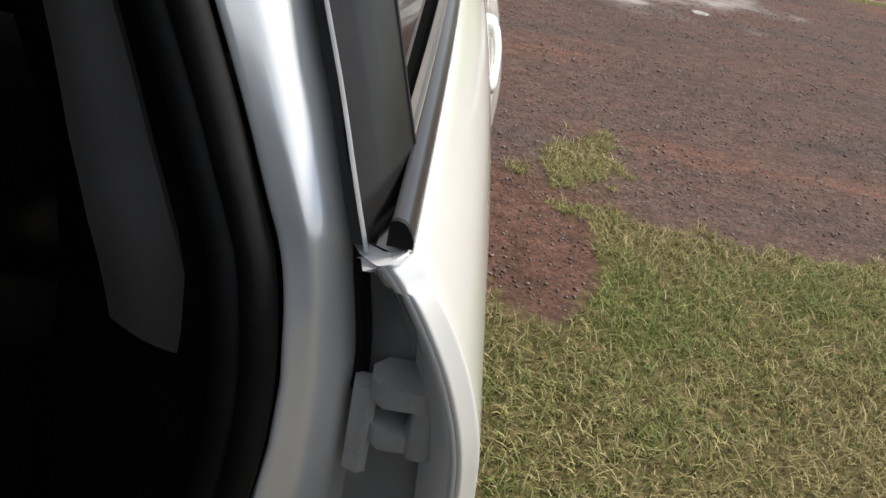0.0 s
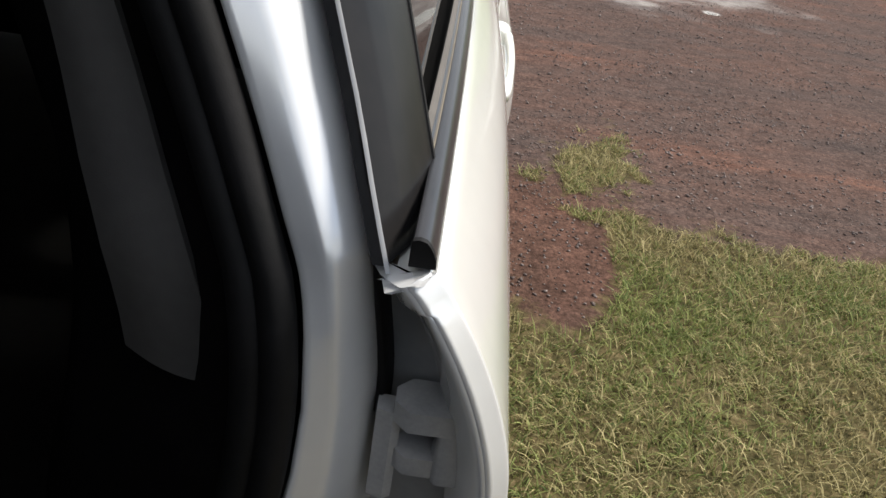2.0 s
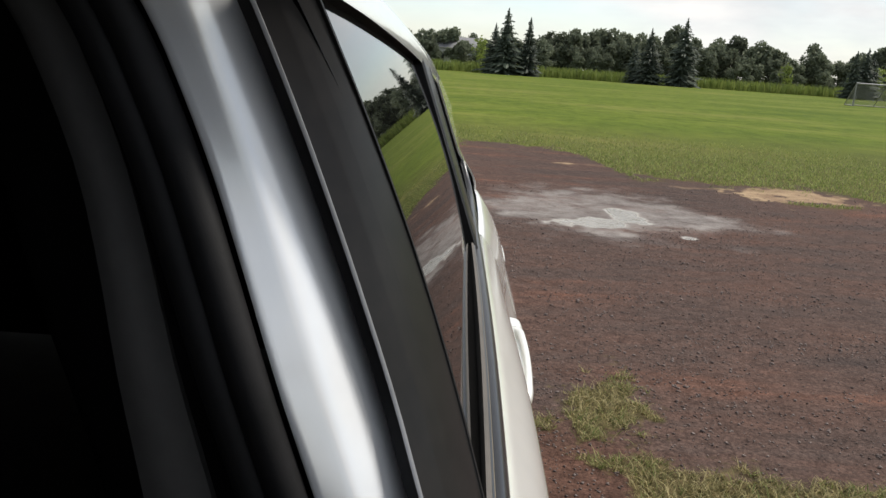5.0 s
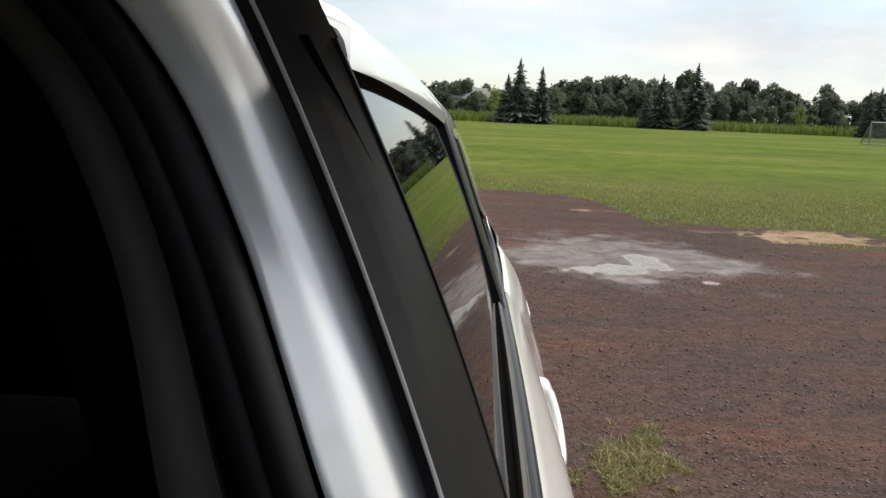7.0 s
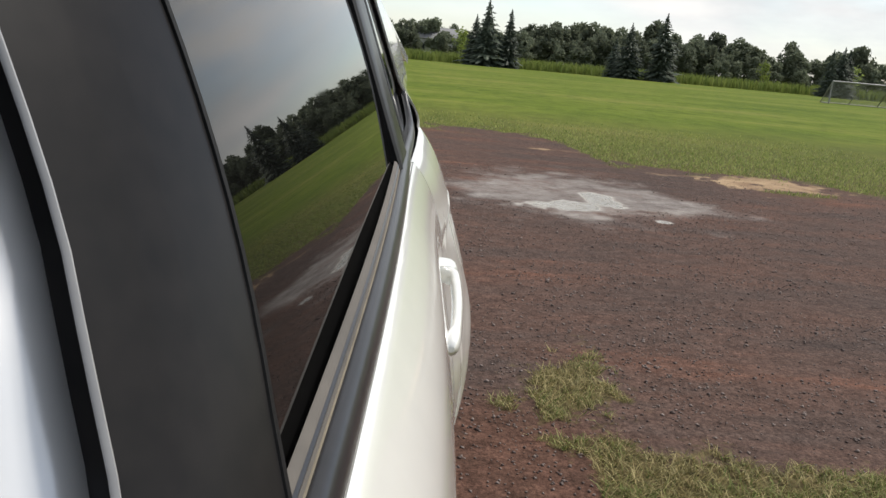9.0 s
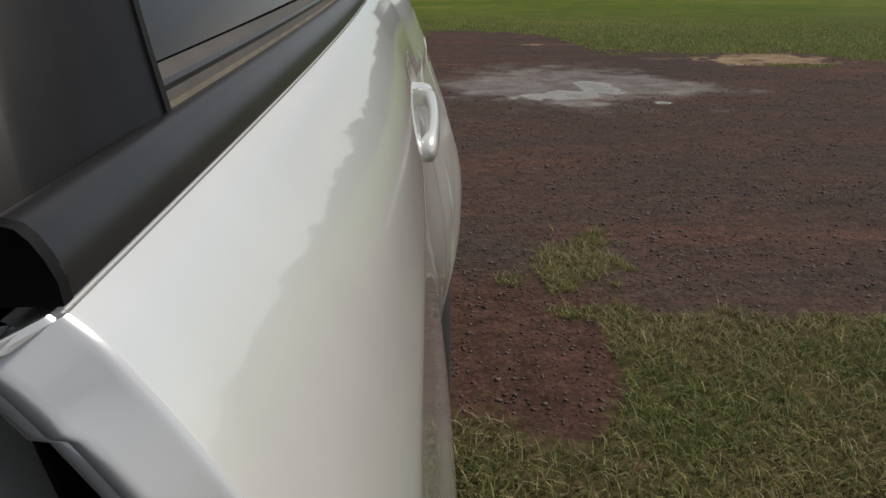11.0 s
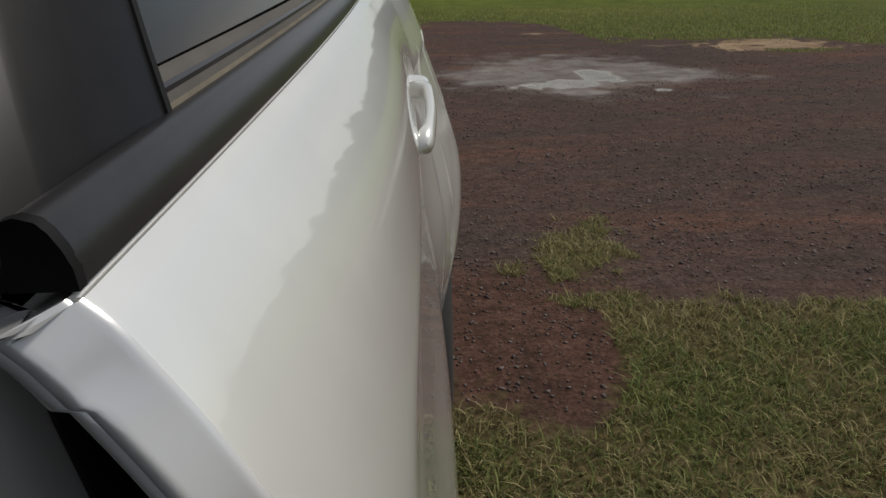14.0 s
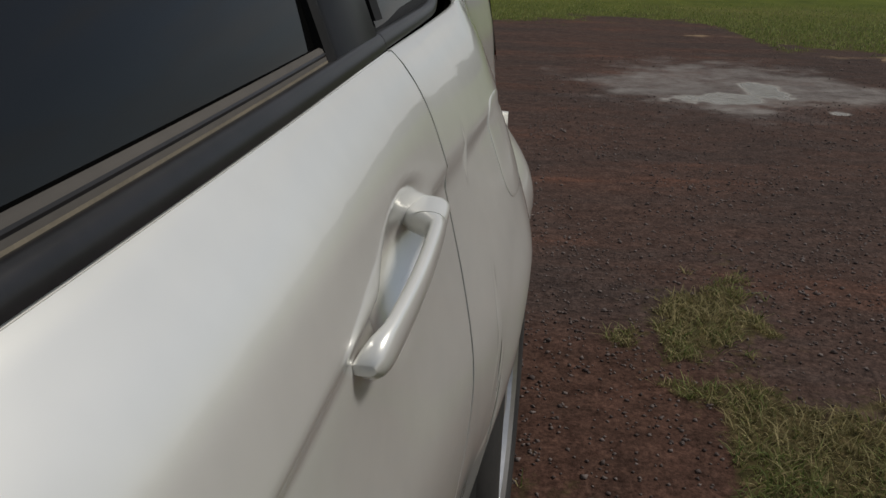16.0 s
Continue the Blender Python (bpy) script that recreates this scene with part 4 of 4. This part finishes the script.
sheet("gap_shade", lambda u, v: pillar(u, v, GAP), range(len(GAP)), span(0.48, 1, 36), RUBBER, car, "black strip standing for the shade between pillar and door", 0.004, (0, -1, 0))


def seal_ring(z, off_y, off_x, r, n=10):
    return [(SEAL_X(z) + off_x + r * math.cos(2 * math.pi * k / n), SEAL_Y(z) + off_y + r * math.sin(2 * math.pi * k / n), z) for k in range(n)]


loft("door_seal", [seal_ring(z, 0.001, -0.0125, 0.0105) for z in span(0.34, 1.375, 60)], RUBBER, car, "black rubber weather seal")
loft("seal_carrier", [seal_ring(z, 0.004, -0.028, 0.011) for z in span(0.34, 1.375, 60)], RUBBER, car)


def trim_lower(u, v):
    z = 0.33 + (1.37 - 0.33) * v
    return (SEAL_X(z) - 0.030 - 0.135 * u, SEAL_Y(z) + 0.012 + 0.03 * math.sin(u * math.pi / 2) + 0.06 * u * u, z)


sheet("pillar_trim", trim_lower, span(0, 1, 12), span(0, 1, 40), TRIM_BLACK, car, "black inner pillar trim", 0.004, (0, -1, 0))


def trim_grey(u, v):
    z = 0.845 + 0.5 * v + 0.02 * u * (1 - v)
    w = table([(0.84, 0.05), (0.95, 0.044), (1.05, 0.034), (1.2, 0.026), (1.4, 0.026)])(z)
    start = table([(0.84, -0.052), (0.95, -0.062), (1.05, -0.058), (1.2, -0.048), (1.4, -0.046)])(z)
    return (SEAL_X(z) + start - w * u, SEAL_Y(max(0.93, z)) + 0.018 - 0.006 * math.sin(math.pi * u), z)


sheet("upper_garnish", trim_grey, span(0, 1, 8), span(0, 1, 24), TRIM_GREY, car, "grey upper pillar garnish", 0.006, (0, -1, 0))

# quarter panel with the wheel arch cut out
quarter = new("rear_quarter")
quarter.parent = car
tagged(quarter, "rear quarter of the body")
ARCH_R = 0.352


def lower_edge(y):
    d = abs(y - WHEEL_Y)
    if d < ARCH_R:
        return max(0.42 - 0.18, WHEEL_Z + math.sqrt(ARCH_R ** 2 - d * d) * 0.98)
    return 0.30 if y < WHEEL_Y else 0.36


def quarter_skin(u, v):
    y = 0.94 + u * 1.41
    z = lower_edge(y) + (belt(y) - lower_edge(y)) * v
    ys = SHUT_Y(z) + 0.0022
    if u < 0.25:
        y = ys + (0.94 + 0.25 * 1.41 - ys) * (u / 0.25)
        z = lower_edge(y) + (belt(y) - lower_edge(y)) * v
    lip = 0.004 * smoothstep(0.09, 0.0, abs(math.hypot(y - WHEEL_Y, z - WHEEL_Z) - ARCH_R))
    return (side(y, z) + lip, y, z)


sheet("quarter_skin", quarter_skin, [0, 0.0015, 0.004, 0.01] + span(0.02, 0.4, 64) + span(0.405, 0.66, 26) + span(0.67, 1, 30), span(0, 1, 56), PAINT, quarter, "pearl white quarter panel", 0.004)
FU = [(1.265 + 0.07 * math.copysign(abs(math.cos(a)) ** 0.55, math.cos(a)), 0.828 + 0.066 * math.copysign(abs(math.sin(a)) ** 0.55, math.sin(a))) for a in [2 * math.pi * k / 40 for k in range(40)]]
loft("fuel_door", [[(side(1.265 + (y - 1.265) * s, 0.828 + (z - 0.828) * s) + d, 1.265 + (y - 1.265) * s, 0.828 + (z - 0.828) * s) for y, z in FU] for s, d in ((1.0, -0.006), (1.0, 0.0008), (0.985, 0.0011), (0.95, 0.0013), (0.8, 0.0013), (0.6, 0.0013), (0.4, 0.0013), (0.2, 0.0013), (0.05, 0.0013))], PAINT, quarter, "pearl white fuel filler door")


def rear_pillar(u, v):
    y = 1.25 + u * 1.08 + 0.06 * (1 - v) * (1 - u)
    z0, z1 = belt(y), WIN_TOP(min(1.5, y)) + 0.010 - 0.12 * max(0, y - 1.5)
    z = z0 + (z1 - z0) * v
    a, b = side(y, z0), upper(y, z) + 0.006
    return (a + (b - a) * smoothstep(0, 0.35, v), y, z)


sheet("rear_pillar", rear_pillar, span(0, 1, 26), span(0, 1, 18), PAINT, quarter, "pearl white rear pillar", 0.004)


def quarter_glass(u, v):
    y = 0.962 + 0.33 * u
    z0 = belt(y) + 0.009 + 0.05 * smoothstep(0.7, 1, u)
    z = z0 + (WIN_TOP(y) - z0) * v
    return (upper(y, z) - 0.002, y, z)


sheet("quarter_glass", quarter_glass, span(0, 1, 14), span(0, 1, 10), GLASS, quarter, "dark tinted quarter glass", 0.004)
lift = lambda y: 0.05 * max(0.0, (y - 1.16) / 0.13) ** 3
strip("quarter_moulding", [(sx * 0.97 - 0.001, sz * 0.97) for sx, sz in MOULD_SEC], 0.950, 1.29, MOULD, quarter, "matt black quarter moulding", 24, lift)
strip("quarter_lip", [(-0.0115, 0.009), (-0.0115, 0.0165), (-0.0165, 0.0225), (-0.0195, 0.009)], 0.954, 1.28, RUBBER, quarter, "", 20, lift)
loft("quarter_post", [[(upper(0.96, z) + 0.003, 0.951 + LEAN * (z - 1.0), z), (upper(0.97, z) + 0.004, 0.973 + LEAN * (z - 1.0), z), (upper(0.97, z) - 0.008, 0.973 + LEAN * (z - 1.0), z), (upper(0.96, z) - 0.008, 0.951 + LEAN * (z - 1.0), z)] for z in span(1.012, 1.258, 12)], RUBBER, quarter)
loft("quarter_top", [top_rail(y) for y in span(0.984, 1.34, 10)], RUBBER, quarter)


# roof, from the window tops over to the far side
ROOF = [(0.0, 0.008), (-0.006, 0.016), (-0.02, 0.022), (-0.05, 0.030), (-0.1, 0.038), (-0.2, 0.048), (-0.35, 0.056), (-0.5, 0.060), (-0.7, 0.062)]
ROOF = ROOF + [(-1.4 - x, z) for x, z in ROOF[-2::-1]]


def roof(u, v):
    y = -1.1 + 3.35 * v
    zt = WIN_TOP(min(1.5, max(0.0, y))) - 0.12 * max(0, y - 1.5) - 0.18 * max(0, -0.35 - y)
    dx, dz = ROOF[u]
    x0 = upper(min(1.5, max(0, y)), zt) + 0.006
    fwd = smoothstep(0.10, -0.02, y)
    return (x0 + dx - 0.17 * fwd * (1 - u / (len(ROOF) - 1)), y, zt + max(dz, 0.075 * fwd) * (1 - 0.25 * max(0, y - 1.3)))


sheet("roof", roof, range(len(ROOF)), span(0, 1, 40), PAINT, car, "pearl white roof", 0.02, (0, 0, 1))


def headliner(u, v):
    x, y, z = roof(u, v)
    return (x * 0.97 - 0.03, y, z - 0.035)


# dark panels added inside so that the cabin stays dark
sheet("headliner", headliner, range(5, len(ROOF) - 5), span(0, 1, 24), TRIM_BLACK, car, "dark panel added under the roof", 0.01, (0, 0, 1))
sheet("far_dark_panel", lambda u, v: (-1.58, -1.2 + 3.45 * u, 0.31 + 0.95 * v), span(0, 1, 6), span(0, 1, 6), TRIM_BLACK, car, "dark panel added to close the cabin's far side", 0.01)
sheet("rear_dark_panel", lambda u, v: (-0.12 - 1.45 * u, 2.1, 0.31 + 0.82 * v), span(0, 1, 6), span(0, 1, 6), TRIM_BLACK, car, "dark panel added to close the load bay", 0.01, (0, 1, 0))
# the open front door, behind the viewer
HX, HY, SWING = 0.03, -1.1, math.radians(62)


def open_door(out, z, depth=0.0):
    return (HX + out * math.sin(SWING) - depth * math.cos(SWING), HY + out * -math.cos(SWING) * -1 * 0.6 - depth * math.sin(SWING), z)


front_door = new("front_door")
front_door.parent = car
tagged(front_door, "open front door")
sheet("trim_panel", lambda u, v: open_door(0.02 + 1.02 * u, 0.36 + 0.68 * v, -0.02 * math.sin(math.pi * v)), span(0, 1, 8), span(0, 1, 8), TRIM_BLACK, front_door, "black door trim", 0.04, (0, 1, 0))
sheet("door_skin", lambda u, v: open_door(0.0 + 1.05 * u, 0.33 + 0.72 * v, 0.09 + 0.04 * math.sin(math.pi * v)), span(0, 1, 8), span(0, 1, 8), PAINT, front_door, "pearl white door skin", 0.02, (0, 1, 0))
bar("window_frame", open_door(0.1, 1.04, 0.03), open_door(0.42, 1.38, 0.03), 0.025, RUBBER, front_door)
bar("window_frame", open_door(0.42, 1.38, 0.03), open_door(0.95, 1.40, 0.03), 0.025, RUBBER, front_door)
bar("window_frame", open_door(0.95, 1.40, 0.03), open_door(1.0, 1.04, 0.03), 0.03, RUBBER, front_door)
# tail lamp and rear end
loft("tail_light", [[(side(y, z) + 0.006 - 0.5 * max(0, y - 2.2), y, z) for y, z in ((2.02 + 0.06 * k, 0.82), (2.09 + 0.06 * k, 0.82), (2.07 + 0.06 * k, 0.99), (2.0 + 0.06 * k, 0.99))] for k in range(4)], RED_LENS, car, "red tail light")
sheet("tailgate", lambda u, v: (-0.1 - 1.5 * u, 2.36 + 0.04 * math.sin(math.pi * u) - 0.2 * smoothstep(0.55, 1, v), 0.42 + 0.78 * v), span(0, 1, 12), span(0, 1, 14), PAINT, car, "pearl white tailgate", 0.02, (0, 1, 0))
sheet("rear_bumper", lambda u, v: (0.02 - 1.74 * u, 2.37 + 0.09 * math.sin(math.pi * u) ** 0.4 * (1 - 0.3 * v), 0.34 + 0.3 * v), span(0, 1, 20), span(0, 1, 6), PAINT, car, "pearl white rear bumper", 0.02, (0, 1, 0))
# plain closing panels out of sight: far side, floor, bulkhead, wheel housing
sheet("far_side", lambda u, v: (-1.67 + 0.03 * math.sin(math.pi * v) + 0.2 * smoothstep(0.65, 1, v), -1.25 + 3.58 * u, 0.3 + 0.98 * v), span(0, 1, 12), span(0, 1, 12), PAINT, car, "pearl white far body side", 0.03, (-1, 0, 0))
sheet("floor_pan", lambda u, v: (0.02 - 1.66 * u, -1.25 + 3.58 * v, 0.29), span(0, 1, 4), span(0, 1, 4), UNDER, car, "black underbody", 0.03, (0, 0, 1))
sheet("bulkhead", lambda u, v: (0.0 - 1.62 * u, -1.25 + 0.3 * smoothstep(0.6, 1, v), 0.3 + 1.0 * v), span(0, 1, 4), span(0, 1, 10), TRIM_BLACK, car, "black front bulkhead", 0.03, (0, -1, 0))
sheet("inner_side", lambda u, v: (-0.06, 0.12 + 2.14 * u, 0.31 + 0.6 * v), span(0, 1, 6), span(0, 1, 6), TRIM_BLACK, car, "black inner side panel", 0.02)
loft("wheel_house", [[(xx, WHEEL_Y + rr * math.cos(a), WHEEL_Z + rr * math.sin(a)) for a in span(0.0, math.pi, 20)] for xx, rr in ((0.10, ARCH_R + 0.002), (0.085, ARCH_R + 0.02), (-0.15, ARCH_R + 0.02))], UNDER, car, "black wheel housing", closed=False)

# rear wheel
wheel = new("wheel")
wheel.parent = car
tagged(wheel, "rear wheel with silver alloy rim")


def turned(name, profile, mat, parent, label="", n=56):
    rings = [[(px + WX, WHEEL_Y + pr * math.cos(2 * math.pi * k / n), WHEEL_Z + pr * math.sin(2 * math.pi * k / n)) for px, pr in profile] for k in range(n)]
    return loft(name, rings + [rings[0]], mat, parent, label, closed=True, caps=False)


WX = 0.026
turned("tyre", [(0.085, 0.232), (0.096, 0.246), (0.099, 0.275), (0.096, 0.305), (0.086, 0.330), (0.07, 0.341), (0.0, 0.345), (-0.09, 0.338), (-0.11, 0.3), (-0.1, 0.23)], TYRE, wheel, "black tyre")
turned("rim", [(0.078, 0.236), (0.090, 0.234), (0.092, 0.226), (0.084, 0.214), (0.03, 0.205), (-0.08, 0.2), (-0.08, 0.23)], ALLOY, wheel, "silver alloy rim")
turned("hub", [(0.07, 0.002), (0.085, 0.035), (0.075, 0.06), (0.02, 0.065), (0.02, 0.002)], ALLOY, wheel, "", 24)
turned("brake_disc", [(0.0, 0.06), (0.0, 0.15), (-0.02, 0.15), (-0.02, 0.06)], STEEL, wheel, "", 32)
for k in range(5):
    a = math.radians(90 + 72 * k + 16)
    rings = []
    for r, hw, xo in ((0.045, 0.026, 0.084), (0.12, 0.02, 0.087), (0.18, 0.024, 0.089), (0.222, 0.034, 0.090)):
        cy, cz = WHEEL_Y + r * math.cos(a), WHEEL_Z + r * math.sin(a)
        ty, tz = -math.sin(a), math.cos(a)
        rings.append([(xo - 0.03, cy - ty * hw, cz - tz * hw), (xo - 0.004, cy - ty * hw, cz - tz * hw), (xo, cy - ty * hw * 0.7, cz - tz * hw * 0.7), (xo, cy + ty * hw * 0.7, cz + tz * hw * 0.7), (xo - 0.004, cy + ty * hw, cz + tz * hw), (xo - 0.03, cy + ty * hw, cz + tz * hw)])
    loft("spoke", rings, ALLOY, wheel)

# front seat back beside the pillar, with its cloth tag
seat = tagged(new("front_seat"), "black cloth front seat with a grey sewn tag", "car seat")
seat.matrix_basis = car.matrix_basis @ pose(-0.045, 0, -0.05)
rings = []
for z, grow in ((0.52, 0.6), (0.56, 0.95), (0.7, 1.0), (0.85, 1.0), (1.0, 0.93), (1.06, 0.8), (1.09, 0.5)):
    lean = 0.32 * (z - 0.5)
    rings.append([(-0.44 + 0.22 * grow * math.copysign(abs(math.cos(a)) ** 0.5, math.cos(a)), -0.14 + lean + 0.085 * grow * math.copysign(abs(math.sin(a)) ** 0.6, math.sin(a)), z) for a in [2 * math.pi * k / 28 for k in range(28)]])
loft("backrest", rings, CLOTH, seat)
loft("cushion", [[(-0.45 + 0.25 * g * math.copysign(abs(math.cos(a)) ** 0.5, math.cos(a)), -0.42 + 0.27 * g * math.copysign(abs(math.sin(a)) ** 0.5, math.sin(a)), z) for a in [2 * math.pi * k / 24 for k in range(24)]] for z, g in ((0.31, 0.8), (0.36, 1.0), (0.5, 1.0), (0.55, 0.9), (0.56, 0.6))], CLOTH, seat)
tag = loft("tag", [[(-0.223, -0.01 + a, 0.955 + b) for a, b in ((0, 0), (0.018, 0), (0.018, 0.045), (0, 0.045))], [(-0.2195, -0.01 + a, 0.955 + b) for a, b in ((0, 0), (0.018, 0), (0.018, 0.045), (0, 0.045))]], TAG, seat, "grey cloth airbag tag")
txt = bpy.data.curves.new("tag_text", "FONT")
txt.body, txt.size, txt.align_x, txt.align_y = "SRS", 0.014, "CENTER", "CENTER"
tmp = bpy.data.objects.new("tag_text", txt)
tme = bpy.data.meshes.new_from_object(tmp)
bpy.data.objects.remove(tmp)
tme.transform(pose(-0.2188, -0.001, 0.978) @ Matrix(((0, 0, 1, 0), (0, 1, 0, 0), (-1, 0, 0, 0), (0, 0, 0, 1))))
tme.materials.clear()
tme.materials.append(TAG_INK)
lettering = part("lettering", tme, tag, "dark printed letters")
